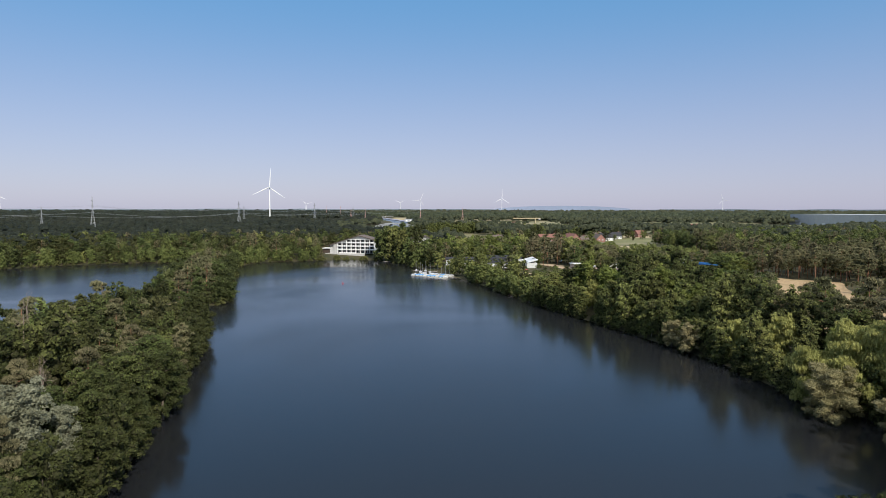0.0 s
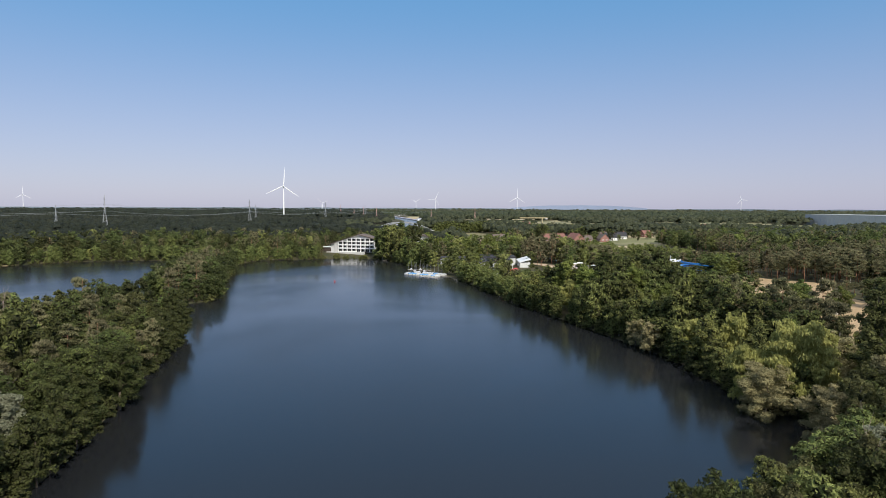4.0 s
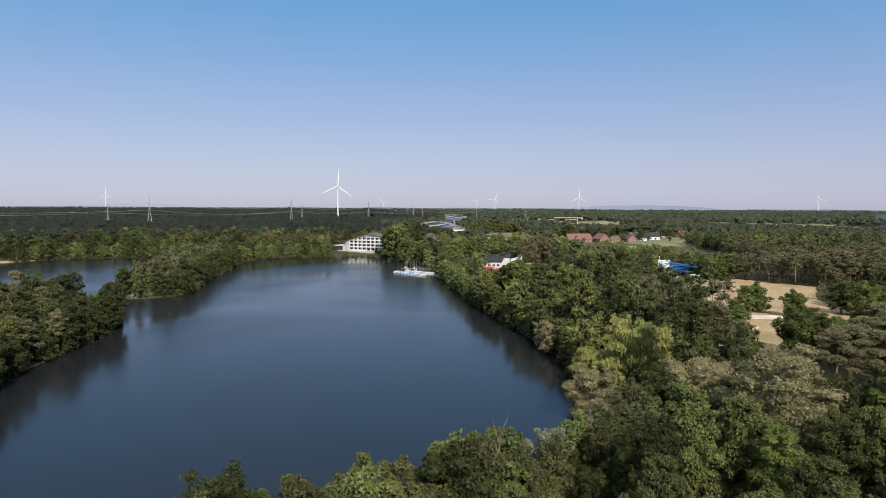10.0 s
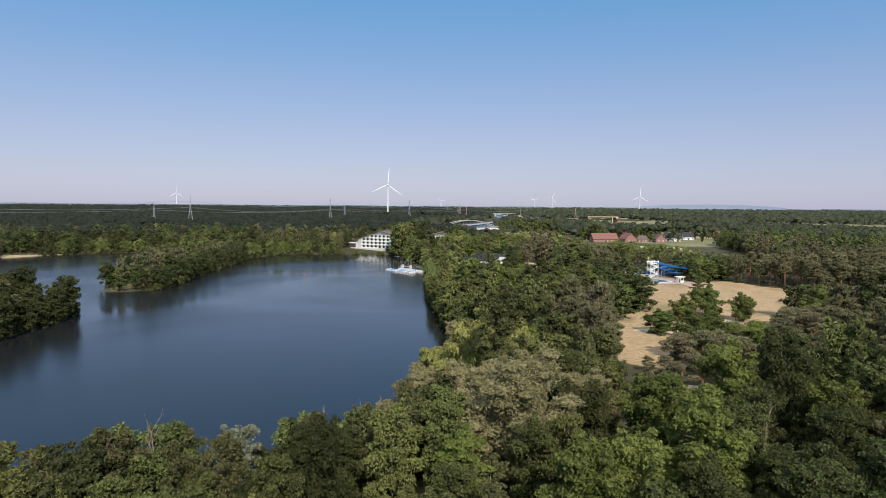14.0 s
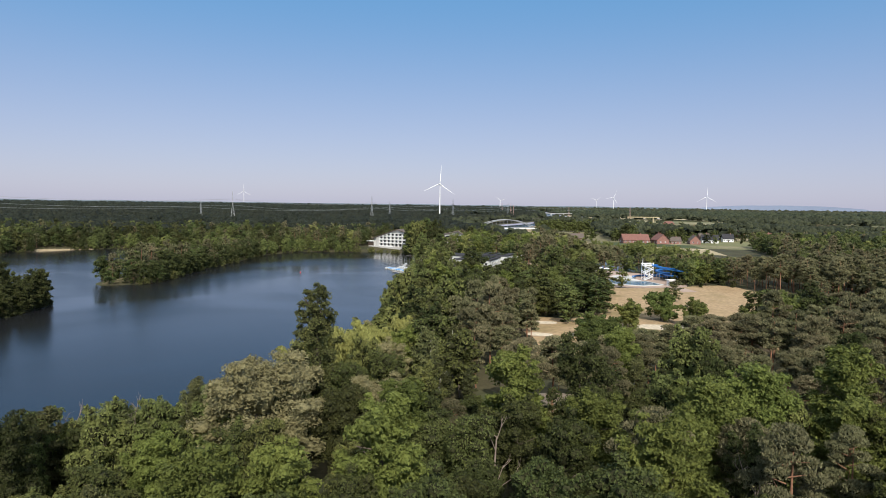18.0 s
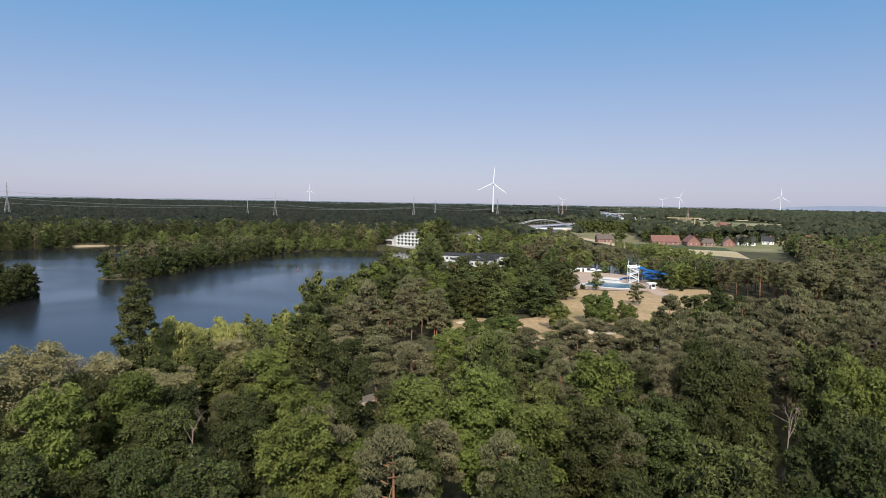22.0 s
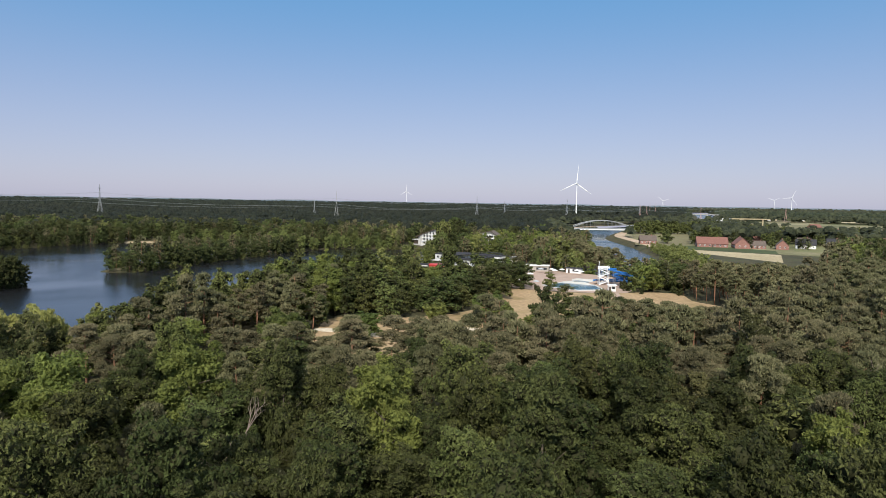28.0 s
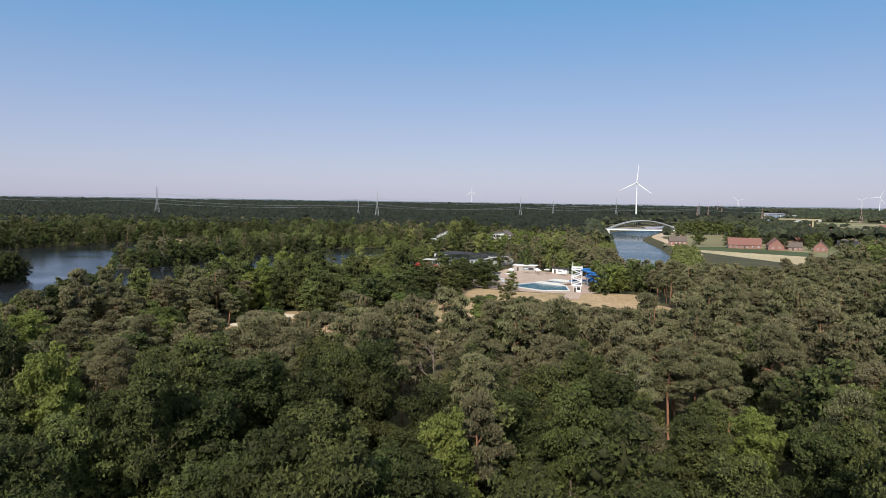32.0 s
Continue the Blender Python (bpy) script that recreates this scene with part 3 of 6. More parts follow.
def limbs(rng, bm, h, r0, start, reach, n, up=0.5, fine=6):
    for i in range(n):
        z = h * rng.uniform(start, 0.85)
        a = i * 2.399 + rng.uniform(-0.4, 0.4)
        ln = reach * rng.uniform(0.5, 1.0)
        q = Vector((math.cos(a) * ln, math.sin(a) * ln, z + ln * up * rng.uniform(0.6, 1.3)))
        add_tube(bm, (0, 0, z), q, r0 * 0.35, r0 * 0.08, fine)


def trunk_mesh(rng, name, h, r, mat, start=0.4, reach=2.5, n=6, up=0.6, lean=0.3):
    bm = bmesh.new()
    k = Vector((rng.uniform(-lean, lean), rng.uniform(-lean, lean), h * 0.5))
    e = Vector((k.x * 1.3 + rng.uniform(-lean, lean), k.y * 1.3, h * 0.95))
    add_tube(bm, (0, 0, -0.9), k, r, r * 0.72, 7)
    add_tube(bm, k, e, r * 0.72, r * 0.2, 7)
    if n:
        limbs(rng, bm, h, r, start, reach, n, up, 5)
    return bm_mesh(name, bm, mat)


# kind: height, radius, low edge, boughs, spread, bough size, tufts, tuft size, heart, lie, long, hang, trunk height, radius, reach, rise
SHAPES = {
    "maple": (17.5, 4.6, 1.8, 22, 0.72, 0.34, 5200, 0.19, 0.74, 0.55, 1.1, 0.10, 14, 0.28, 3.0, 0.6),
    "oak": (17.0, 5.2, 1.6, 24, 0.76, 0.33, 5200, 0.18, 0.76, 0.45, 1.1, 0.0, 14, 0.32, 3.4, 0.6),
    "locust": (17.0, 4.9, 2.2, 22, 0.80, 0.34, 5200, 0.16, 0.72, 0.45, 1.4, 0.1, 14.5, 0.26, 3.2, 0.6),
    "birch": (17.0, 3.2, 2.0, 18, 0.72, 0.36, 3000, 0.14, 0.62, 0.35, 1.5, 0.3, 15.5, 0.15, 2.0, 1.0),
    "alder": (16.5, 4.4, 0.2, 24, 0.74, 0.34, 4800, 0.18, 0.76, 0.5, 1.15, 0.0, 14.5, 0.2, 2.4, 0.6),
    "willow": (15.5, 5.4, 0.8, 24, 0.76, 0.33, 5600, 0.15, 0.74, 0.5, 2.6, 0.65, 12, 0.38, 3.6, 0.6),
    "sallow": (13.5, 5.2, 0.3, 30, 0.78, 0.29, 8200, 0.110, 0.74, 0.45, 1.4, 0.0, 10, 0.26, 3.2, 0.6),
    "silver": (14.0, 3.0, 0.8, 22, 0.72, 0.32, 3600, 0.15, 0.72, 0.45, 1.3, 0.0, 12, 0.2, 2.0, 0.6),
    "poplar": (22.0, 3.1, 1.5, 46, 0.70, 0.28, 5600, 0.14, 0.72, 0.5, 1.2, 0.0, 20, 0.32, 2.0, 1.4),
    "copper": (16.0, 5.2, 1.5, 22, 0.72, 0.34, 4600, 0.18, 0.76, 0.5, 1.2, 0.0, 13, 0.3, 3.0, 0.6),
    "lime": (10.0, 5.0, 1.2, 30, 0.74, 0.36, 4600, 0.18, 0.80, 0.5, 1.1, 0.0, 8, 0.24, 3.0, 0.6),
    "shrub": (4.2, 2.5, -0.6, 14, 0.75, 0.36, 1500, 0.15, 0.76, 0.5, 1.2, 0.0, 3, 0.1, 1.2, 0.6),
}


def tree_meshes(kind, seed, tier):
    """Trunk and crown meshes of one tree of its kind about 17 m high. tier 0: seen close, 1: middle, 2: far."""
    rng = np.random.default_rng(seed)
    many, g, few, solid = {0: (1.9, 0.98, 1.05, 0.84), 1: (0.46, 1.7, 0.75, 0.90), 2: (0.085, 3.1, 0.50, 1.02)}[tier]
    lim = (7, 3, 0)[tier]
    if kind == "pine":
        h, L = 18.0, []
        k = int(18 * few) + 3
        lo = (0.46, 0.42, 0.25)[tier]
        for i in range(k):
            f = (i + rng.random()) / k
            z = h * (lo + (0.97 - lo) * f)
            a = i * 2.399 + rng.uniform(-0.7, 0.7)
            q = 3.7 * math.sqrt(max(0.03, 1 - f ** 2.4)) * rng.uniform(0.35, 1.05)
            s = rng.uniform(1.0, 2.1)
            L.append((math.cos(a) * q, math.sin(a) * q, z, s, s, s * rng.uniform(0.40, 0.55)))
        V, F, hearts = foliage(rng, L, int(4600 * many), 0.115 * g, 0.74 * solid, 0.3, 2.0, -0.35, tier)
        tr = trunk_mesh(rng, "trunk", h, 0.24, M_PINE_BARK, 0.45, 3.2, (11, 5, 0)[tier], 0.3, 0.6)
    else:
        h, r, low, boughs, wide, bough, tufts, size, heart, lie, long, hang, th, tr_r, reach, rise = SHAPES[kind]
        L = lumps_round(rng, h, r * (1.06 if tier == 2 else 1), min(low, 0.6) if tier else low, int(boughs * few * (1.0 if tier == 2 else 1.25)), wide * 1.02, bough * (1.15 if tier == 2 else 0.94))
        V, F, hearts = foliage(rng, L, int(tufts * many), size * g, heart * solid, lie, long, hang, tier)
        tr = trunk_mesh(rng, "trunk", th, tr_r, M_BIRCH_BARK if kind == "birch" else M_BARK, 0.35, reach, lim if kind != "shrub" else 3 - tier, rise)
    me = mesh_of("crown", V, F, [LEAF[kind], M_TWIG_SHADE])
    # heart faces take the painted inner shade, tufts keep the leaf colour
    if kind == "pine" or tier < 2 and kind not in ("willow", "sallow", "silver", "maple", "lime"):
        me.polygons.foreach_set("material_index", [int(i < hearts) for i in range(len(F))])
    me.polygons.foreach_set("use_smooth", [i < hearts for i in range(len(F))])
    return tr, me


TREE_WORDS = {
    "pine": ("pine_tree", "Scots pine with orange bark and grey-green needle clumps", "pine tree"),
    "maple": ("maple_tree", "bright yellow-green maple with a dense leafy crown", "maple tree"),
    "oak": ("oak_tree", "dark green oak with a broad rounded crown", "oak tree"),
    "locust": ("locust_tree", "deep green locust tree with layered feathery foliage", "locust tree"),
    "birch": ("birch_tree", "slender birch with pale bark and thin olive foliage", "birch tree"),
    "alder": ("alder_tree", "green alder with leaves down to the ground", "alder tree"),
    "willow": ("willow_tree", "yellow-green weeping willow with hanging foliage on the bank", "willow tree"),
    "sallow": ("sallow_tree", "wide greyish-tan sallow with fine dry foliage", "sallow tree"),
    "silver": ("silver_willow_tree", "silvery-leaved young willow beside the lake", "willow tree"),
    "poplar": ("poplar_tree", "tall narrow poplar rising above the wood", "poplar tree"),
    "copper": ("copper_beech_tree", "dark purple copper beech with a round crown", "beech tree"),
    "lime": ("lime_tree", "compact round-crowned green lime tree on the dry meadow", "lime tree"),
    "shrub": ("shrub", "low rounded green shrub on the ground", "shrub"),
}
TREE_STOCK = {}
VARIANTS = {0: 4, 1: 4, 2: 3}


def stock(kind, tier, v):
    key = (kind, tier, v)
    if key not in TREE_STOCK:
        TREE_STOCK[key] = tree_meshes(kind, sum(map(ord, kind)) * 31 + tier * 7 + v, tier)
    return TREE_STOCK[key]


COUNT = {"things": 0, "tris": 0}


def plant(kind, x, y, s, tier, turn, v, group="", sz=None, z=None):
    """One tree as a thing: an empty at its foot with trunk and crown."""
    tr, cr = stock(kind, tier, v)
    name, lab, cat = TREE_WORDS[kind]
    e = empty(name, Matrix.LocRotScale((x, y, float(elev([x], [y])[0]) if z is None else z), Euler((0, 0, turn)), (s, s, sz or s)), lab, cat, group or "trees of the lakeside wood")
    part("trunk", tr, None, e)
    part("crown", cr, None, e)
    COUNT["things"] += 1
    COUNT["tris"] += len(cr.polygons) * (2 if tier < 2 else 2)
    return e


def woods(name, kind, rows, tier, label):
    """Many trees of one kind joined into one object. rows: x, y, scale, turn, height to scale."""
    if not len(rows):
        return
    stocks = []
    for v in range(VARIANTS[tier]):
        tr, cr = stock(kind, tier, v)
        stocks.append((arrays(tr), arrays(cr)))
    rows = np.asarray(rows, float)
    high = elev(rows[:, 0], rows[:, 1])
    V, sizes_f, loops, mats, base = [], [], [], [], 0
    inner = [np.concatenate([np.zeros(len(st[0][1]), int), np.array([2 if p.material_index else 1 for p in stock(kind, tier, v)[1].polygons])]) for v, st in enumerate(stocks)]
    packed = [[(v, np.concatenate([np.asarray(q) for q in f]), np.array([len(q) for q in f])) for v, f in st] for st in stocks]
    for i, (x, y, s, turn, tall) in enumerate(rows):
        c, sn = math.cos(turn), math.sin(turn)
        R = np.array([[c * s, -sn * s, 0], [sn * s, c * s, 0], [0, 0, s * tall]])
        for k, (v, f, m) in enumerate(packed[i % len(packed)]):
            V.append(v @ R.T + (x, y, high[i]))
            loops.append(f + base)
            sizes_f.append(m)
            base += len(v)
        mats.append(inner[i % len(packed)])
    V, loops, m = np.concatenate(V), np.concatenate(loops), np.concatenate(sizes_f)
    me = bpy.data.meshes.new(name)
    me.vertices.add(len(V))
    me.vertices.foreach_set("co", V.ravel())
    me.loops.add(len(loops))
    me.loops.foreach_set("vertex_index", loops)
    me.polygons.add(len(m))
    me.polygons.foreach_set("loop_start", np.cumsum(m) - m)
    me.materials.append(stock(kind, tier, 0)[0].materials[0])
    me.materials.append(LEAF[kind])
    me.materials.append(M_TWIG_SHADE)
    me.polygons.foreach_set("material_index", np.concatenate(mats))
    me.update(calc_edges=True)
    tagged(new(name, me), label, "woodland", kind="stuff")
    COUNT["tris"] += len(m) * 1.7


# ---- where what grows ----
RIM = [(-60, -20), (0, 0), (90, 4), (190, 37), (280, 92), (330, 135)]
PINE_ZONE = [(88, 165), (106, 146), (140, 132), (172, 134), (210, 160), (280, 215), (400, 320), (440, 430), (280, 440), (190, 415), (168, 366), (186, 300), (170, 235), (160, 212), (146, 204), (128, 206), (112, 204), (100, 212), (92, 200)]
HOTEL_YARD = [(-100, 512), (-52, 478), (2, 488), (4, 520), (-40, 540), (-88, 545)]
LIDO_YARD = [(0, 410), (30, 372), (52, 376), (60, 430), (40, 452), (0, 446)]
SPORTS_POOL = [(66, 312), (79, 335), (99, 297), (87, 283)]
SHOP_YARD = [(22, 346), (44, 346), (48, 372), (26, 376)]
FARM_YARDS = [[(40, 685), (74, 682), (76, 715), (44, 716)], [(100, 680), (156, 684), (152, 712), (100, 712)], [(76, 925), (120, 930), (145, 1050), (80, 1050)], [(395, 1035), (440, 1035), (445, 1090), (400, 1090)], [(540, 930), (860, 1060), (960, 1440), (700, 1480)]]
ROAD_BRIDGE = [(-160, 820), (20, 950), (0, 985), (-180, 850)]
FARM_VIEW = [(110, 560), (130, 500), (165, 470), (205, 470), (215, 560), (205, 690), (60, 690)]
OPEN = [MEADOW, SPORTS_POOL, FARM_VIEW, POOL_AREA, FIELD_BROWN, FIELD_GREEN, FIELD_TAN, SANDBAR, HOTEL_YARD, LIDO_YARD, SHOP_YARD, ROAD_BRIDGE] + [smooth_loop(p, 2) for p in SAND_PATCHES + CLEARINGS] + FARM_YARDS + [p for p, _, _ in FAR_FIELDS]
CANAL_BANK = [(x - (7 if y < 900 else 20), y) for x, y in CANAL_W] + [(x + (7 if y < 580 else 22), y + 4) for x, y in CANAL_E][::-1]


def scatter(x0, x1, y0, y1, step, seed):
    rng = np.random.default_rng(seed)
    gx, gy = np.meshgrid(np.arange(x0, x1, step), np.arange(y0, y1, step * 0.92))
    gx = gx + (np.arange(gx.shape[0]) % 2)[:, None] * step * 0.5
    x, y = gx.ravel(), gy.ravel()
    return x + rng.uniform(-0.42, 0.42, x.size) * step, y + rng.uniform(-0.42, 0.42, x.size) * step, rng


def free(x, y, gap=1.0):
    ok = ~inside(LAKE, x, y) & ~inside(CANAL_BANK, x, y)
    for p in OPEN:
        ok &= ~inside(p, x, y)
    return ok


def in_sight(x, y):
    """The fan of land that the flight looks over, and a margin."""
    left = (x + 30) * 0.30 + y * 1.0 > -5
    from_first = x < y * 0.80 + 25
    return (left & from_first) | ((x > 60) & (y > 0.58 * (x - 90) - 30) & (x < 330) & (y > -30))


def ahead(x, y):
    d = near_line(RIM, x, y, False)
    yy = np.interp(x, [p[0] for p in RIM], [p[1] for p in RIM])
    return np.where(y < yy, -d, d)


NAMED = [("willow", 83, 126, 1.1), ("willow", 75, 130, 0.8), ("willow", 88, 136, 0.9), ("sallow", 74, 122, 0.85), ("sallow", 92, 131, 0.9), ("sallow", 95, 88, 1.32), ("sallow", 88, 103, 1.1), ("sallow", 103, 105, 0.9), ("sallow", 76, 103, 0.8),
         ("silver", 64, 74, 1.02), ("silver", 61, 78, 0.8), ("poplar", 89, 112, 1.26), ("alder", 75, 184, 0.82), ("alder", 71, 189, 0.82), ("alder", 80, 190, 0.78), ("willow", 57, 246, 0.72), ("sallow", 68, 178, 0.66), ("sallow", 66, 186, 0.62),
         ("willow", 84, 160, 0.78), ("willow", 76, 168, 0.7), ("alder", 82, 196, 0.8), ("alder", 88, 202, 0.75),
         ("maple", 103, 66, 0.92), ("maple", 108, 72, 0.86), ("maple", 123, 105, 1.05), ("maple", 115, 79, 1.05), ("maple", 112, 92, 0.95), ("maple", 142, 86, 1.0), ("maple", 152, 108, 1.05), ("maple", 165, 119, 1.12), ("maple", 162, 103, 0.95), ("maple", 90, 76, 0.7),
         ("maple", 146, 103, 1.0), ("maple", 134, 98, 0.9), ("maple", 134, 139, 0.9), ("oak", 205, 140, 1.1), ("oak", 211, 132, 1.0), ("oak", 193, 117, 0.95), ("oak", 222, 140, 0.95), ("oak", 249, 156, 1.0), ("oak", 260, 192, 1.05), ("oak", 232, 154, 0.95),
         ("alder", 54, 65, 0.98), ("alder", 46, 59, 0.92), ("birch", 60, 70, 0.85), ("birch", 57, 66, 0.8), ("alder", 37, 50, 0.9),
         ("silver", -54, 83, 1.2), ("silver", -57, 78, 1.2), ("silver", -54, 91, 0.85), ("silver", -58, 86, 1.1), ("alder", -57, 103, 0.85),
         ("pine", 108, 424, 0.8), ("pine", 114, 420, 0.75), ("pine", 112, 432, 0.82), ("pine", 118, 428, 0.75), ("pine", 104, 432, 0.85), ("pine", 108, 442, 0.85), ("pine", 116, 440, 0.78), ("pine", 100, 440, 0.85), ("pine", 104, 452, 0.85), ("pine", 98, 450, 0.85), ("locust", -55.5, 112, 0.9), ("oak", -53, 121, 0.85), ("locust", -54, 101, 0.85), ("oak", -58, 126, 0.9), ("alder", -60, 136, 0.85), ("oak", -55, 110, 0.9), ("pine", 84, 436, 0.95), ("pine", 90, 442, 0.9), ("pine", 78, 446, 0.95), ("pine", 86, 452, 1.0), ("pine", 92, 430, 0.85), ("pine", 72, 440, 0.95), ("pine", 80, 462, 1.0), ("pine", 70, 456, 0.95), ("pine", 96, 424, 0.8), ("pine", 64, 450, 0.9), ("pine", 74, 470, 1.0), ("pine", 66, 468, 0.95), ("alder", -44, 488, 1.25), ("alder", -37, 482, 1.3), ("alder", -30, 474, 1.2), ("alder", -38, 496, 1.3), ("alder", -24, 462, 1.1), ("alder", -48, 497, 1.2), ("alder", -20, 452, 1.0), ("oak", -29, 488, 1.3), ("oak", -20, 478, 1.2), ("alder", -12, 436, 1.0), ("alder", -8, 424, 0.9), ("alder", -16, 444, 1.0)]
# the trees that stand free on the meadow: kind, place, breadth and height to scale
MEADOW_TREES = [("lime", 141, 241, 1.08, 0.98), ("lime", 132, 225, 0.80, 0.75), ("birch", 146, 287, 1.05, 0.54), ("lime", 151, 231, 0.86, 0.86), ("lime", 129, 168, 1.15, 1.18), ("lime", 134, 165, 0.95, 1.05), ("lime", 123, 203, 0.95, 0.66),
                ("oak", 170, 240, 0.95, 0.72), ("lime", 176, 234, 1.15, 1.15), ("lime", 163, 209, 1.0, 0.88), ("lime", 169, 214, 1.05, 0.98), ("oak", 181, 240, 0.95, 0.74), ("alder", 113.7, 224.3, 0.95, 0.74), ("oak", 120, 244, 1.1, 0.78), ("oak", 115, 252, 1.0, 0.76),
                ("oak", 116, 262, 1.0, 0.72), ("oak", 108, 314, 1.15, 0.72), ("oak", 102, 306, 1.0, 0.72), ("oak", 97, 298, 1.0, 0.74), ("lime", 92, 282, 0.95, 1.0), ("oak", 104, 240, 1.0, 0.78), ("oak", 109, 275, 0.95, 0.74), ("lime", 101, 268, 1.05, 1.2), ("oak", 113, 296, 1.0, 0.76),
                ("oak", 119, 288, 0.9, 0.7), ("oak", 108, 286, 1.0, 0.76), ("oak", 100, 318, 0.95, 0.72), ("lime", 93, 326, 0.95, 1.05), ("oak", 86, 336, 0.9, 0.66), ("oak", 104, 331, 1.0, 0.72), ("oak", 111, 323, 0.95, 0.68), ("lime", 97, 336, 0.95, 1.0), ("pine", 119, 129, 1.0, 0.78),
                ("pine", 123.5, 132.5, 1.05, 0.76), ("pine", 130, 134, 1.0, 0.74), ("pine", 137, 146, 1.0, 0.72), ("pine", 143, 158, 1.0, 0.72), ("pine", 147, 170, 0.95, 0.72), ("pine", 153, 178, 1.0, 0.70), ("pine", 159, 187, 0.95, 0.66), ("pine", 151, 166, 1.0, 0.74), ("pine", 160, 177, 1.0, 0.72), ("pine", 139, 157, 0.9, 0.68)]
MEADOW_TREES += [("pine", x, y, 0.98, 0.95) for x, y in ((101, 430), (104, 426), (107, 436), (110, 428), (103, 442), (114, 436), (98, 434), (106, 446), (94, 438), (99, 446), (111, 444))]
rng_n = np.random.default_rng(5)
taken = []
for i, (k, x, y, s, sz) in enumerate(MEADOW_TREES):
    plant(k, x, y, s, 0 if y < 200 else 1, rng_n.uniform(0, 6.28), i % 4, "trees of the lido meadow", sz=sz)
    taken.append((x, y, 3.6 * s + 1.0))
for i, (k, x, y, s) in enumerate(NAMED):
    near = y < 145 and x < 270
    wide = 1.35 if 150 < y < 300 and 100 < x < 180 and s < 0.9 else 1.2 if k in ("willow", "sallow") and y < 145 else 1.0
    plant(k, x, y, s * wide, 0 if near else 1, rng_n.uniform(0, 6.28), i % 4, sz=s * (1.02 if wide > 1 else 1.3 if y > 470 else 1.0))
    taken.append((x, y, (5.4 if k in ("willow", "sallow") else 3.4) * s + 1.2))
for x, y, s in [(126, 196, 0.35), (150, 352, 0.9), (156, 350, 0.8), (160, 360, 0.9), (148, 362, 0.8), (153, 368, 0.9), (163, 368, 0.9), (168, 352, 0.6), (158, 340, 0.5), (112, 320, 0.6), (118, 322, 0.5), (104, 318, 0.6), (146, 370, 0.9), (140, 378, 0.9), (152, 378, 1.0), (158, 356, 1.0), (164, 360, 1.1), (150, 345, 0.7), (156, 362, 1.0), (168, 362, 1.0), (146, 352, 0.8), (160, 374, 1.2), (170, 372, 1.1), (172, 346, 0.7)]:
    plant("shrub", x, y, s, 1, x, int(x) % 4, "shrubs of the lido")
KEEP_OFF = np.array(taken)

USED = {}
SURPLUS = {}


TREE_HIGH = {"pine": 18.0, **{k: v[0] for k, v in SHAPES.items()}}


def height_cap(x, y):
    """How high the wood grows: young growth by the meadow, the farms' fields and the canal's bend."""
    cap = 30.0
    if 95 < x < 215 and y > 335:
        cap = min(cap, 16 - (y - 340) * 0.08)
    if 80 < x <= 95 and y > 470:
        cap = min(cap, 9 - (y - 470) * 0.07)
    if -15 < x < 80 and 545 < y < 720:
        cap = min(cap, 5.5)
    if -60 < x < 60 and 690 < y < 930:
        cap = min(cap, 6)
    if 162 < x < 215 and 205 < y < 312:
        cap = min(cap, max(0, (316 - y) * 0.17))
    if 124 < x < 162 and 135 < y < 262:
        cap = min(cap, max(0, (228 - y) * 0.155))
    if 38 < x < 82 and 270 < y < 400:
        cap = min(cap, max(2.6, (385 - y) * 0.10 + 0.5))
    if 109 < x < 128 and 92 < y < 146:
        cap = min(cap, max(0, (142 - y) * 0.32))
    if 109 < x < 126 and 146 <= y < 200:
        cap = min(cap, 4)
    if 100 < x <= 124 and 200 <= y < 290:
        cap = min(cap, 11)
    if 78 < x < 140 and 40 < y < 100:
        cap = min(cap, 15.5)
    if 55 < x < 82 and 80 < y < 130:
        cap = min(cap, 12)
    return cap


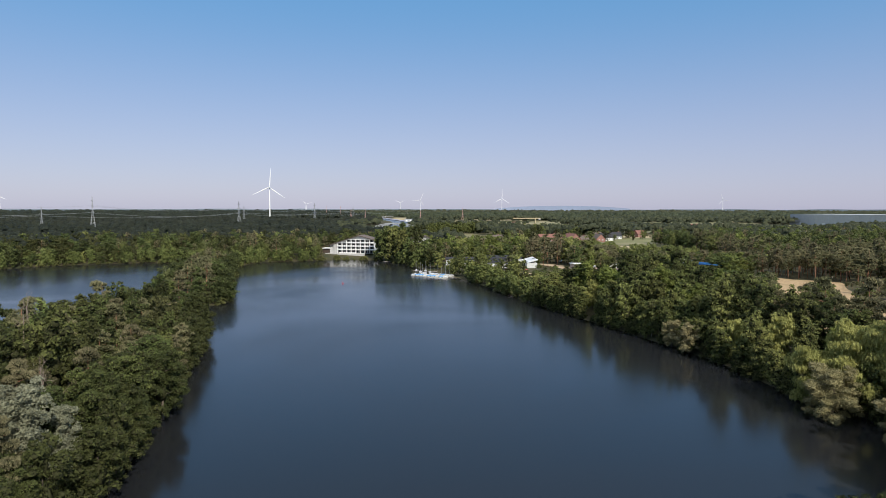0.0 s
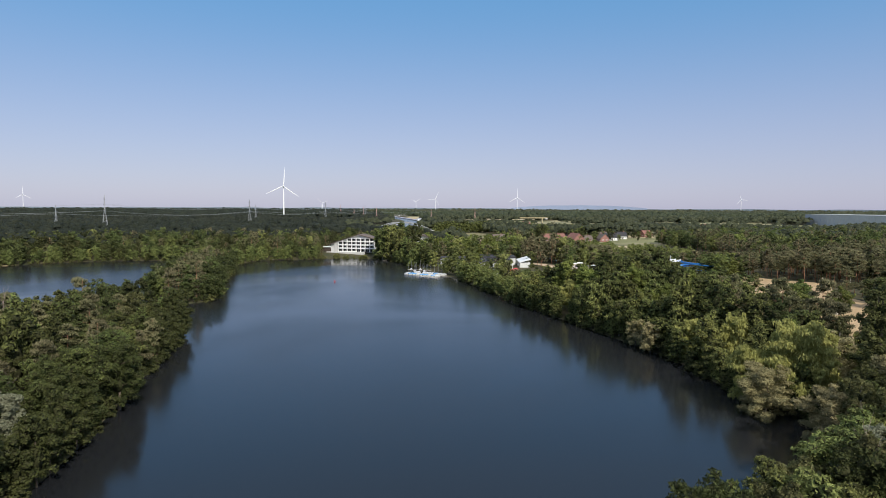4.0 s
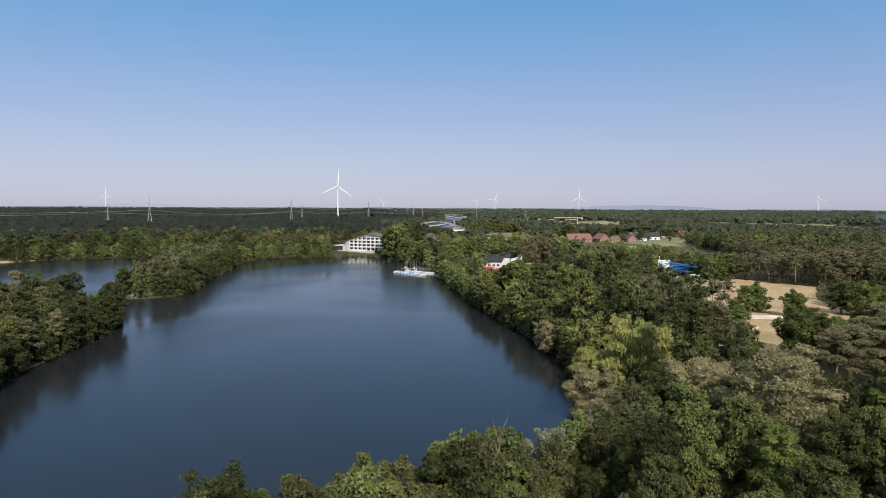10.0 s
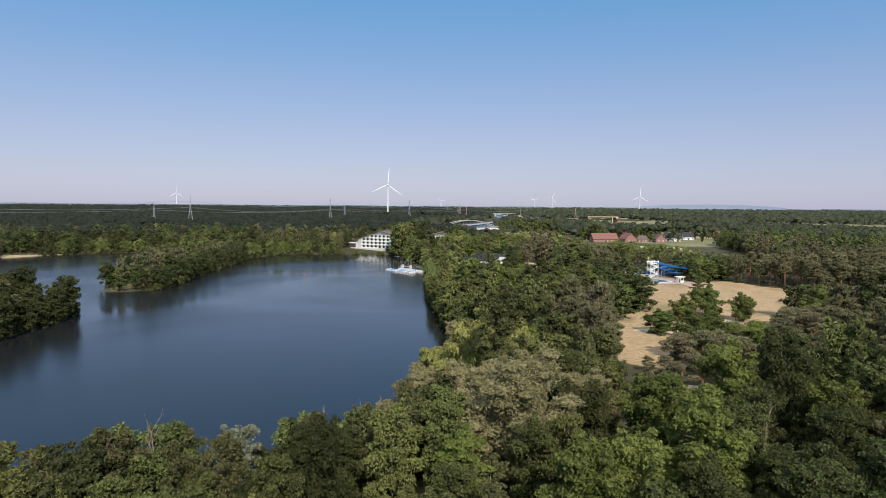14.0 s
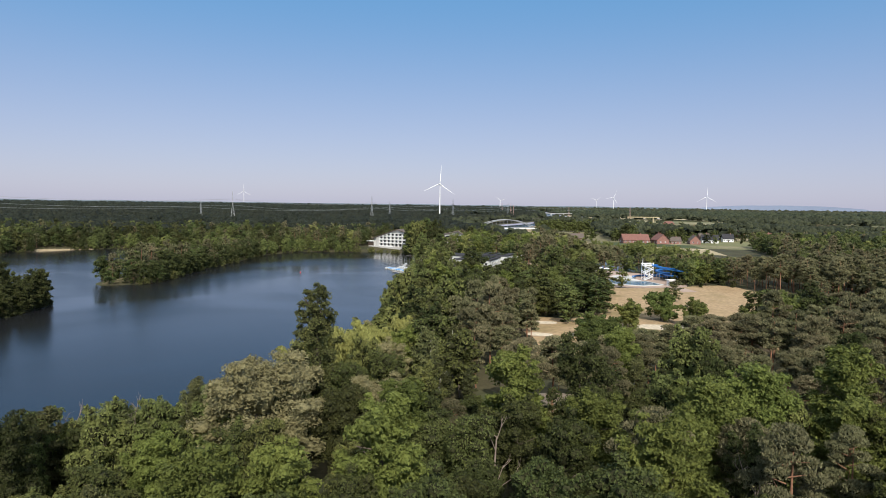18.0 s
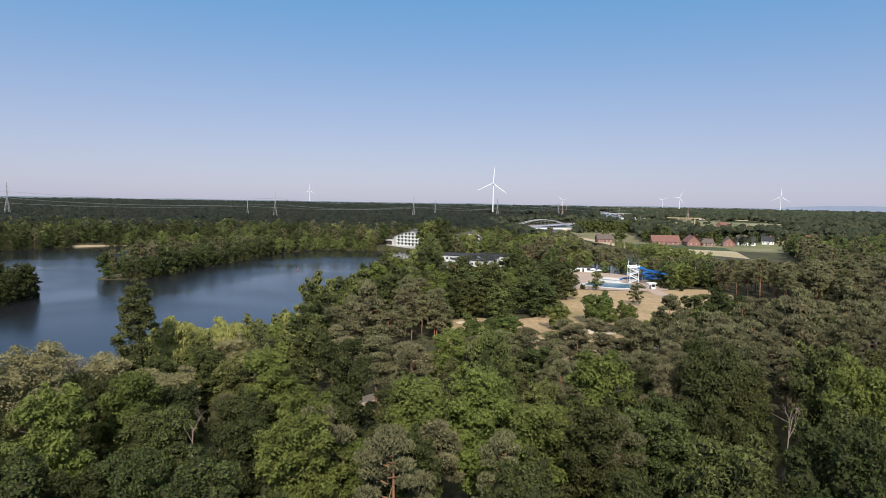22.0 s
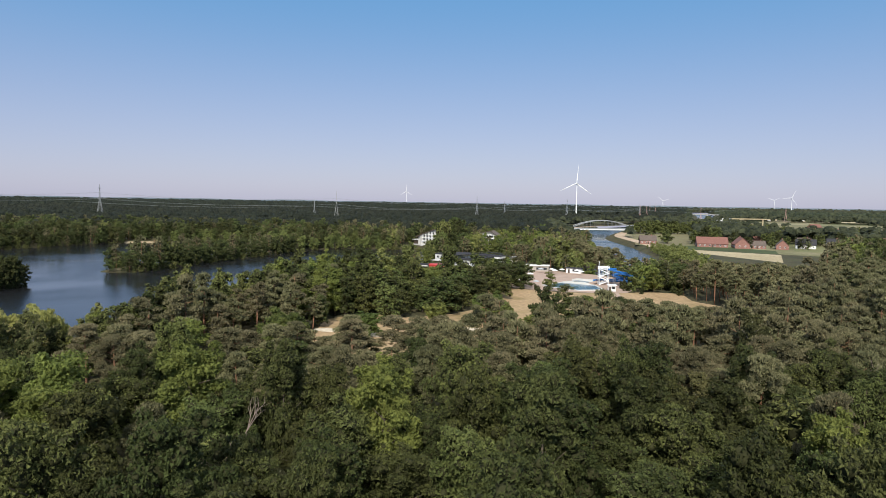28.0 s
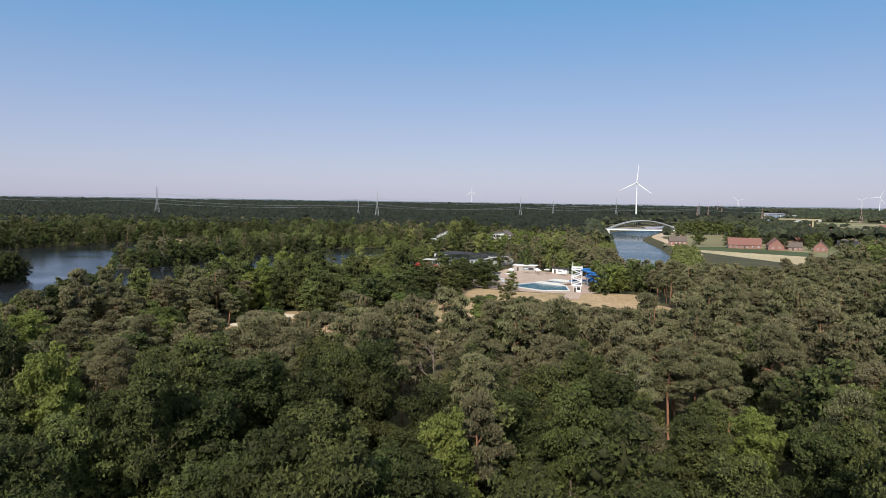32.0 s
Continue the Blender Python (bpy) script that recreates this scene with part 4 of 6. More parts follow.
def spread(x, y, rng, tier, size_of):
    d_pine = inside(PINE_ZONE, x, y)
    shore = near_line(LAKE, x, y)
    order = np.argsort(near_line(RIM, x, y, False))
    tint = np.array([noise.noise((a * 0.021, b * 0.021, 3.1)) for a, b in zip(x, y)])
    for i in order:
        a, b, r = x[i], y[i], rng.random()
        if d_pine[i]:
            kind = "pine" if r < 0.90 else ("oak" if r < 0.95 else "birch")
        elif shore[i] < 9 and a > -30 and b > 110:
            kind = "alder" if r < 0.80 else "sallow" if r < 0.84 else "willow" if r < 0.87 else "oak" if r < 0.95 else "birch"
        elif -170 < a < -85 and 250 < b < 420:
            kind = "pine" if r < 0.45 else "birch" if r < 0.65 else "oak" if r < 0.85 else "alder"
        elif a < -20 and b < 760:
            kind = "pine" if r < 0.2 + tint[i] * 0.4 else "locust" if r < 0.62 else "birch" if r < 0.70 else "oak" if r < 0.92 else "alder"
        elif a < 110 and b < 140:
            kind = "alder" if r < 0.48 else "locust" if r < 0.60 else "birch" if r < 0.74 else "oak" if r < 0.92 else "maple"
        elif near_line(RIM, np.array([a]), np.array([b]), False)[0] < 95 and a < 320 and b < 220:
            kind = "locust" if r < 0.36 else "oak" if r < 0.74 else "maple" if r < 0.775 else "alder" if r < 0.90 else "pine"
        elif 10 < a < 150 and 180 < b < 400:
            kind = "alder" if r < 0.40 + tint[i] * 0.3 else "oak" if r < 0.68 else "locust" if r < 0.76 else "maple" if r < 0.90 else "pine"
        elif 55 < a < 230 and 395 < b < 560:
            kind = "pine" if r < 0.75 else "alder"
        elif b > 420 and a > -20 and a < 120:
            kind = "maple" if r < 0.3 + tint[i] * 0.5 else "alder" if r < 0.6 else "pine" if r < 0.8 else "oak"
        else:
            kind = "oak" if r < 0.46 + tint[i] * 0.4 else "alder" if r < 0.74 else "pine" if r < 0.86 else "birch" if r < 0.91 else "maple" if r < 0.97 else "poplar"
        s = size_of(kind, rng)
        if shore[i] < 6:
            s *= 0.82
        if a < 78 and b < 92 and a > 0:
            s *= 0.8
        if a < -40 and b < 260:
            s *= 0.9
        if 55 < a < 112 and 100 < b < 150:
            s *= 0.86
        tall = rng.uniform(0.74, 1.24)
        if 108 < a < 165 and 180 < b < 340:
            s *= 0.88
            tall *= 0.86
        if 55 < a < 230 and 395 < b < 560:
            s *= 1.12
        if tier == 0 and kind != "pine":
            s *= 0.90
            tall *= 1.12
        if tier == 2:
            s *= 0.95
            tall *= 0.95
        cap = height_cap(a, b)
        if cap < 2.5:
            if rng.random() < 0.6 and b < 330:
                SURPLUS.setdefault(("shrub", 1), []).append((a, b, rng.uniform(0.25, 0.6), a, 1.0))
            continue
        grown = TREE_HIGH[kind] * s * tall
        if grown > cap:
            k = cap * rng.uniform(0.8, 1.0) / grown
            tall *= k ** 0.4
            s *= k ** 0.6
        turn = rng.uniform(0, 6.28)
        n = USED.get(kind, 0)
        if tier < 2 and n < 290:
            USED[kind] = n + 1
            plant(kind, a, b, s, tier, turn, int(rng.integers(VARIANTS[tier])), sz=s * tall)
        else:
            SURPLUS.setdefault((kind, tier), []).append((a, b, s, turn, tall))


def sizes(kind, rng):
    base = {"pine": 0.82, "maple": 0.90, "oak": 0.90, "locust": 0.90, "birch": 0.88, "alder": 0.86, "willow": 0.8, "sallow": 0.75, "poplar": 0.78}[kind]
    return base * rng.uniform(0.74, 1.18)


def clear_of_named(x, y):
    ok = np.ones(x.shape, bool)
    for a, b, r in KEEP_OFF:
        ok &= np.hypot(x - a, y - b) > r
    return ok


# a close row of young trees along the near shore
rng = np.random.default_rng(41)
shore_row = [p for p in smooth_loop([(8, 38), (22, 43), (34, 51), (45, 60), (54, 67), (64, 77), (73, 92), (82, 108)], 6, False)]
for i, (x, y) in enumerate(shore_row):
    for back in (1.5, 5.5):
        if math.hypot(x + back * 0.7 - 64, y - back * 0.7 - 74) < 4:
            continue
        k = ["alder", "birch", "alder", "locust", "shrub", "birch"][int(rng.integers(6))]
        s = rng.uniform(0.68, 0.98) * (1.02 if x < 45 else 0.85 if x > 58 else 1.0) if k != "shrub" else rng.uniform(0.9, 1.5)
        plant(k, x + back * 0.7 + rng.uniform(-1, 1), y - back * 0.7 + rng.uniform(-1, 1), s, 0, rng.uniform(0, 6.28), int(rng.integers(4)))

# the wood below the flight, nearest first
x, y, rng = scatter(-130, 380, -20, 330, 8.0, 11)
d = ahead(x, y)
ok = free(x, y) & (d > 33) & (d < 118) & in_sight(x, y) & clear_of_named(x, y)
spread(x[ok], y[ok], rng, 0, sizes)
# middle distance
x, y, rng = scatter(-200, 440, 20, 440, 6.7, 12)
d = ahead(x, y)
ok = free(x, y) & (d >= 118) & (d < 270) & in_sight(x, y) & clear_of_named(x, y)
spread(x[ok], y[ok], rng, 1, sizes)
# beyond
x, y, rng = scatter(-680, 640, 0, 760, 7.6, 13)
d = ahead(x, y)
ok = free(x, y) & (d >= 270) & (d < 640) & in_sight(x, y)
spread(x[ok], y[ok], rng, 2, sizes)
# a thin belt behind the flight
x, y, rng = scatter(-140, 380, -120, 140, 9.0, 14)
d = ahead(x, y)
ok = free(x, y) & (d < 33) & (d > -110)
spread(x[ok], y[ok], rng, 2, lambda k, r: sizes(k, r) * 0.9)
for (kind, tier), rows in SURPLUS.items():
    name, lab, _ = TREE_WORDS[kind]
    for k in range(4 if len(rows) > 40 else 1):
        woods(name.replace("_tree", "_wood"), kind, rows[k::4] if len(rows) > 40 else rows, tier, ("low growth: " if kind == "shrub" else "dense wood: ") + lab)

# alders and scrub that lean over the water
rng = np.random.default_rng(21)
rows = {"alder_near": [], "alder_far": [], "locust_near": [], "locust_far": [], "scrub_near": [], "scrub_far": []}
for i in range(len(LAKE)):
    (x0, y0), (x1, y1) = LAKE[i], LAKE[(i + 1) % len(LAKE)]
    ln = math.hypot(x1 - x0, y1 - y0)
    nx, ny = (y1 - y0) / ln, -(x1 - x0) / ln
    if inside(LAKE, [x0 + nx * 2], [y0 + ny * 2])[0]:
        nx, ny = -nx, -ny
    for k in range(max(1, int(ln / 2.4))):
        t = rng.random()
        a, b = x0 + (x1 - x0) * t, y0 + (y1 - y0) * t
        if inside(SANDBAR, [a - 3], [b + 3])[0] or (-20 < a < 14 and 360 < b < 425) or math.hypot(a + 106, b - 259) < 8 or b < 30:
            continue
        near = "near" if ahead([a], [b])[0] < 270 else "far"
        if b < 120 and a > 0:
            near = "near"
        if k % 2 == 0 and not (a > 0 and b < 120) and not (-95 < a < -30 and 470 < b < 530):
            q = rng.uniform(-0.8, 2.2)
            rows[("locust_" if a < -40 and b < 420 else "alder_") + near].append((a + nx * q, b + ny * q, rng.uniform(0.42, 0.72), rng.uniform(0, 6.28), rng.uniform(0.85, 1.25)))
        else:
            q = rng.uniform(-1.2, 0.8)
            rows["scrub_" + near].append((a + nx * q, b + ny * q, rng.uniform(0.45, 0.95), rng.uniform(0, 6.28), rng.uniform(0.8, 1.2)))
for key, rr in rows.items():
    if not key.startswith("scrub"):
        woods("shore_trees", key.split("_")[0], rr, 1 if key.endswith("near") else 2, "green trees leaning over the lake shore")
    else:
        woods("shore_scrub", "shrub", rr, 1 if key.endswith("near") else 2, "green scrub hanging over the lake shore")


# trees and scrub on the canal's banks
rng = np.random.default_rng(22)
rows = []
for line, off, lo, hi in ((CANAL_W, -4.5, 400, 905), (CANAL_E, 4.5, 420, 640)):
    pts = [p for p in smooth_loop(line, 12, False) if lo < p[1] < hi]
    for x, y in pts:
        for k in range(3):
            rows.append((x + off * (1 + 1.1 * k) + rng.uniform(-2, 2), y + rng.uniform(-3, 3), rng.uniform(0.45, 0.8) * (0.5 if 540 < y < 780 else 1.0), rng.uniform(0, 6.28), 1.0))
woods("bank_wood", "alder", rows, 2, "low alders along the canal bank")


# the row of tall trees behind the fallow field, and the trees round the farms
rng = np.random.default_rng(23)
rows = [(-21 + 87 * k / 17 + rng.uniform(-2, 2), 900 + 60 * k / 17 + q + rng.uniform(-2, 2), rng.uniform(0.85, 1.15), rng.uniform(0, 6.28), 1.0) for k in range(18) for q in (0, 7)]
rows += [(105 + rng.normal() * 7, 727 + rng.normal() * 7, rng.uniform(0.7, 1.2), rng.uniform(0, 6.28), 1.0) for k in range(12)]
for cx, cy, wide, many in ((165, 740, 22, 14), (60, 712, 10, 5), (150, 905, 30, 22), (190, 880, 40, 26), (240, 1030, 50, 30), (210, 800, 30, 16), (110, 975, 28, 12)):
    rows += [(cx + rng.normal() * wide, cy + rng.normal() * wide, rng.uniform(0.45, 0.95), rng.uniform(0, 6.28), 1.0) for k in range(many)]
woods("farm_trees", "oak", rows[::2], 2, "dark green trees round the farms and along the field")
woods("farm_trees", "locust", rows[1::2], 2, "dark green trees round the farms and along the field")


# ---- far woods ----
def far_woods(name, x, y, rng, r, h, label, mat):
    """Crowns far off: ragged domes, two to a tree, joined."""
    keep = OC2_V[:, 2] > -0.6
    idx = -np.ones(len(OC2_V), int)
    idx[keep] = np.arange(keep.sum())
    bf = np.array([[idx[j] for j in q] for q in OC2_F if keep[q].all()])
    bv = OC2_V[keep]
    n = len(x)
    rr = r * rng.uniform(0.6, 1.3, (n, 1, 1))
    swell = np.array([noise.noise((a * 0.011, b * 0.011, 1.3)) for a, b in zip(x, y)])[:, None]
    hh = h * rng.uniform(0.6, 1.25, (n, 1)) * (1 + 0.32 * swell)
    v = bv[None] * (1 + rng.uniform(-0.3, 0.3, (n, len(bv), 1))) * rr
    v[:, :, 2] *= 1.0
    v[:, :, 0] += np.asarray(x)[:, None]
    v[:, :, 1] += np.asarray(y)[:, None]
    mid = np.maximum(hh - rr[:, :, 0] * 0.9, 1.0)
    v[:, :, 2] = GROUND_Z + np.where(bv[None, :, 2] < -0.05, mid * (1 + np.minimum(0, bv[None, :, 2]) / 0.62), mid + v[:, :, 2])
    f = (bf[None] + (np.arange(n) * len(bv))[:, None, None]).reshape(-1, 3)
    me = bpy.data.meshes.new(name)
    me.vertices.add(n * len(bv))
    me.vertices.foreach_set("co", v.ravel())
    me.loops.add(f.size)
    me.loops.foreach_set("vertex_index", f.ravel())
    me.polygons.add(len(f))
    me.polygons.foreach_set("loop_start", np.arange(len(f)) * 3)
    me.update(calc_edges=True)
    me.validate()
    me.materials.append(mat)
    tagged(new(name, me), label, "woodland", kind="stuff")
    COUNT["tris"] += len(f)


# far leaf colours are greyer and bluer, with aerial haze mixed into them
M_FAR = leaf_mat("haze_tinted_far_leaves", (0.010, 0.017, 0.010), (0.095, 0.112, 0.055), 0.12, 0.0, 0.1, 0.05, 0.4)
M_FAR_DEEP = leaf_mat("haze_tinted_forest_leaves", (0.007, 0.012, 0.009), (0.048, 0.056, 0.034), 0.12, 0.0, 0.1, 0.05, 0.4)
for lo, hi, step, r, h, seed in ((640, 1100, 7.4, 4.2, 13, 31), (1100, 1900, 10.0, 5.4, 13.5, 32), (1900, 3200, 18.0, 9.5, 15, 33), (3200, 4700, 32.0, 17, 18, 34)):
    x, y, rng = scatter(-hi * 1.0, hi * 0.85, 0, hi, step, seed)
    d = np.hypot(x - 120, y)
    fan = (y > 0.18 * -(x + 30)) & (x < y * 0.86 + 60)
    ok = free(x, y) & (d >= lo - 10) & (d < hi) & fan
    # the farmland east of the canal has clumps and hedges, not closed wood
    clump = np.array([noise.noise((a * 0.0042, b * 0.0042, 7.7)) for a, b in zip(x, y)])
    farm = (x > CANAL_E[-1][0]) & (x > np.interp(y, [p[1] for p in CANAL_E], [p[0] for p in CANAL_E])) & (x < 260 + 0.32 * y) & (y < 2600)
    west = (x < -60) & (x > -520) & (y > 1050) & (y < 2100) & (x > -0.42 * y)
    ok &= ~(farm & (clump < 0.02)) & ~(west & (clump < -0.02))
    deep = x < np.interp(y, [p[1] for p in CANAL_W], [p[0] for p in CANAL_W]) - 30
    far_woods("far_woods", x[ok & ~deep], y[ok & ~deep], rng, r, h, "distant hedges and copses of rounded green crowns", M_FAR)
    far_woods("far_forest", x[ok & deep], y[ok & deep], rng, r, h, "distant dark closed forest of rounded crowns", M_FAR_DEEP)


def backdrop():
    """A low rim of the land's last woods and, to the north-east, one long hill."""
    bm = bmesh.new()
    n = 180
    lo, hi = [], []
    for i in range(n + 1):
        a = radians(-45 + 225 * i / n)
        x, y = 120 + 4750 * math.cos(a), 4750 * math.sin(a)
        z = 33 + 5 * noise.noise((i * 0.35, 0, 0)) + 3 * noise.noise((i * 1.7, 4, 0))
        lo.append(bm.verts.new((x, y, 0)))
        hi.append(bm.verts.new((x, y, z)))
    for i in range(n):
        bm.faces.new((lo[i], lo[i + 1], hi[i + 1], hi[i]))
    return bm


# rim and hill have the blue haze of distance put into their base colours
M_RIM = plain("haze_tinted_rim_of_woods", (0.17, 0.21, 0.25), 1.0, 0, 0.05, 0.12, 0, 0)
M_HILL = plain("haze_blue_distant_hill", (0.27, 0.32, 0.43), 1.0, 0, 0.01, 0.05, 0, 0)
tagged(part("backdrop", backdrop(), M_RIM, None), "rim of distant woods along the horizon, haze tinted into its colour", "backdrop", kind="structure")
print("things", COUNT, "objects", len(bpy.data.objects))


# ---- buildings ----
def frame_at(x, y, z, ax, ay):
    """A local frame at (x, y, z) whose x axis points along (ax, ay)."""
    return Matrix.Translation((x, y, z)) @ Matrix.Rotation(math.atan2(ay, ax), 4, "Z")


def gable(x0, x1, y0, y1, z, ridge, over=0.5, thick=0.3, along="x", at=0.5):
    """A pitched roof slab over a rectangle; the ridge runs along x or y, at a share of the breadth."""
    bm = bmesh.new()
    x0, x1, y0, y1 = x0 - over, x1 + over, y0 - over, y1 + over
    if along == "x":
        m = y0 + (y1 - y0) * at
        ends = [[(x, y0, z), (x, m, ridge), (x, y1, z)] for x in (x0, x1)]
    else:
        m = x0 + (x1 - x0) * at
        ends = [[(x0, y, z), (m, y, ridge), (x1, y, z)] for y in (y0, y1)]
    vs = [[bm.verts.new(p) for p in e] + [bm.verts.new((p[0], p[1], p[2] - thick)) for p in reversed(e)] for e in ends]
    bm.faces.new(vs[0])
    bm.faces.new(vs[1][::-1])
    for i in range(6):
        j = (i + 1) % 6
        bm.faces.new((vs[0][i], vs[0][j], vs[1][j], vs[1][i]))
    return bm


def gable_wall(x0, x1, y0, y1, z0, z, ridge, along="x", at=0.5):
    """House walls with their two gables, as one closed body."""
    bm = bmesh.new()
    if along == "x":
        m = y0 + (y1 - y0) * at
        prof = [(y0, z0), (y1, z0), (y1, z), (m, ridge), (y0, z)]
        a, b = [bm.verts.new((x0, p, q)) for p, q in prof], [bm.verts.new((x1, p, q)) for p, q in prof]
    else:
        m = x0 + (x1 - x0) * at
        prof = [(x0, z0), (x1, z0), (x1, z), (m, ridge), (x0, z)]
        a, b = [bm.verts.new((p, y0, q)) for p, q in prof], [bm.verts.new((p, y1, q)) for p, q in prof]
    bm.faces.new(a)
    bm.faces.new(b[::-1])
    for i in range(5):
        j = (i + 1) % 5
        bm.faces.new((a[i], a[j], b[j], b[i]))
    return bm


def window(parent, x, y, z, w, h, out=(0, -1), frame_mat=None):
    """A framed window on a wall that faces along out: a frame, a pane and a sill."""
    ox, oy = out
    n = Matrix.Translation((x, y, z)) @ Matrix.Rotation(math.atan2(oy, ox) + math.pi / 2, 4, "Z")
    fr = bmesh.new()
    for a in ((-w / 2, -h / 2, w / 2, -h / 2 + 0.12), (-w / 2, h / 2 - 0.12, w / 2, h / 2), (-w / 2, -h / 2, -w / 2 + 0.12, h / 2), (w / 2 - 0.12, -h / 2, w / 2, h / 2), (-0.05, -h / 2, 0.05, h / 2)):
        add_box(fr, a[0], -0.10, a[1], a[2], 0.05, a[3])
    f = part("window", fr, frame_mat or M_WHITE, parent)
    f.matrix_basis = n
    part("pane", box(-w / 2 + 0.05, -0.05, -h / 2 + 0.05, w / 2 - 0.05, -0.02, h / 2 - 0.05), M_DARKGLASS, f)


def hotel(name, m, length, depth, cols, rows, ridge_at, label, flip=False):
    """A four-storey balcony facade under a broad shallow gable. Local x along the facade, y to the back."""
    h = empty(name, m, label, "hotel")
    X = (lambda v: length - v) if flip else (lambda v: v)
    ridge = 14.6
    rx = length * ridge_at

    def roof_z(x):
        return 6.6 + (ridge - 6.6) * x / rx if x < rx else ridge - (ridge - 11.2) * (x - rx) / (length - rx)

    prof = [(X(0), 0), (X(length), 0), (X(length), roof_z(length) - 0.5), (X(rx), ridge - 0.5), (X(0), roof_z(0) - 0.5)]
    bm = bmesh.new()
    a = [bm.verts.new((p, 1.8, q)) for p, q in prof]
    b = [bm.verts.new((p, depth, q)) for p, q in prof]
    bm.faces.new(a)
    bm.faces.new(b[::-1])
    for i in range(5):
        bm.faces.new((a[i], a[(i + 1) % 5], b[(i + 1) % 5], b[i]))
    part("wall", bm, M_RENDER, h)
    # roof slabs
    bm = bmesh.new()
    e = [(X(-1.2), roof_z(0) - 0.3), (X(rx), ridge), (X(length + 1.2), roof_z(length) - 0.3)]
    rings = []
    for y in (-0.6, depth + 0.8):
        rings.append([bm.verts.new((p, y, q)) for p, q in e] + [bm.verts.new((p, y, q - 0.55)) for p, q in e[::-1]])
    bm.faces.new(rings[0])
    bm.faces.new(rings[1][::-1])
    for i in range(6):
        bm.faces.new((rings[0][i], rings[0][(i + 1) % 6], rings[1][(i + 1) % 6], rings[1][i]))
    part("roof", bm, M_ROOF_BROWN, h, "dark brown tiled roof")
    x_first = length * 0.18
    step = (length - x_first - 0.4) / cols
    for r in range(rows):
        z = 0.2 + r * 2.75
        xs = [x_first + c * step for c in range(cols) if roof_z(x_first + (c + 0.5) * step) > z + 2.9]
        if not xs:
            continue
        x0, x1 = xs[0], xs[-1] + step
        part("balcony_slab", box(min(X(x0), X(x1)), -0.1, z + 2.45, max(X(x0), X(x1)), 1.9, z + 2.68), M_WHITE, h)
        if r:
            part("balcony_parapet", box(min(X(x0), X(x1)), -0.22, z - 0.05, max(X(x0), X(x1)), -0.08, z + 0.72), M_WHITE, h)
        for x in xs:
            p = part("window", box(min(X(x + 0.35), X(x + step - 0.35)), 1.70, z + 0.15, max(X(x + 0.35), X(x + step - 0.35)), 1.79, z + 2.3), M_DARKGLASS, h)
            part("window_frame", box(X(x + step / 2) - 0.06, 1.62, z + 0.15, X(x + step / 2) + 0.06, 1.70, z + 2.3), M_WHITE, p)
    for c in range(cols + 1):
        x = x_first + c * step
        top = min(roof_z(min(x, length)) - 0.7, 0.2 + rows * 2.75)
        part("partition", box(X(x) - 0.14, -0.15, 0, X(x) + 0.14, 1.8, top), M_WHITE, h)
    # plain stair wall, dark ground-floor front and the low wing
    part("stair_wall", box(min(X(x_first - 3.2), X(x_first - 0.5)), 0.2, 0, max(X(x_first - 3.2), X(x_first - 0.5)), 1.9, roof_z(x_first - 2) - 0.6), M_CONCRETE, h)
    part("terrace", box(min(X(-2), X(length * 0.8)), -3.2, -2.6, max(X(-2), X(length * 0.8)), -0.25, 0.15), M_CONCRETE, h)
    part("terrace_rail", box(min(X(length * 0.25), X(length * 0.62)), -3.2, 0.152, max(X(length * 0.25), X(length * 0.62)), -3.05, 1.1), M_WHITE, h)
    part("low_wing", box(min(X(-7), X(-0.02)), 3, 0, max(X(-7), X(-0.02)), depth - 2, 3.4), M_WOOD_DARK, h, "dark glazed ground-floor wing")
    part("low_wing_roof", box(min(X(-8), X(0)), 2, 3.402, max(X(-8), X(0)), depth - 1, 3.8), M_WHITE, h, "white flat roof")
    return h


hotel("hotel", frame_at(-91.5, 522.4, 3.9, 0.978, -0.208), 38, 14, 8, 4, 0.65, "white four-storey lakeside hotel with gridded balconies and brown gable roof")
hotel("hotel_annexe", frame_at(-27, 509, 4.0, 22, 6), 25, 12, 5, 4, 0.42, "white hotel wing with balconies under a dark sloping roof", flip=True)


def flat_block(parent, x0, y0, x1, y1, z0, z1, wall, roof, rim=0.45):
    part("wall", box(x0, y0, z0, x1, y1, z1), wall, parent)
    part("flat_roof", box(x0 - 0.4, y0 - 0.4, z1 + 0.002, x1 + 0.4, y1 + 0.4, z1 + rim), roof, parent, "dark flat roof" if roof is M_ROOF_GREY else "white flat roof")


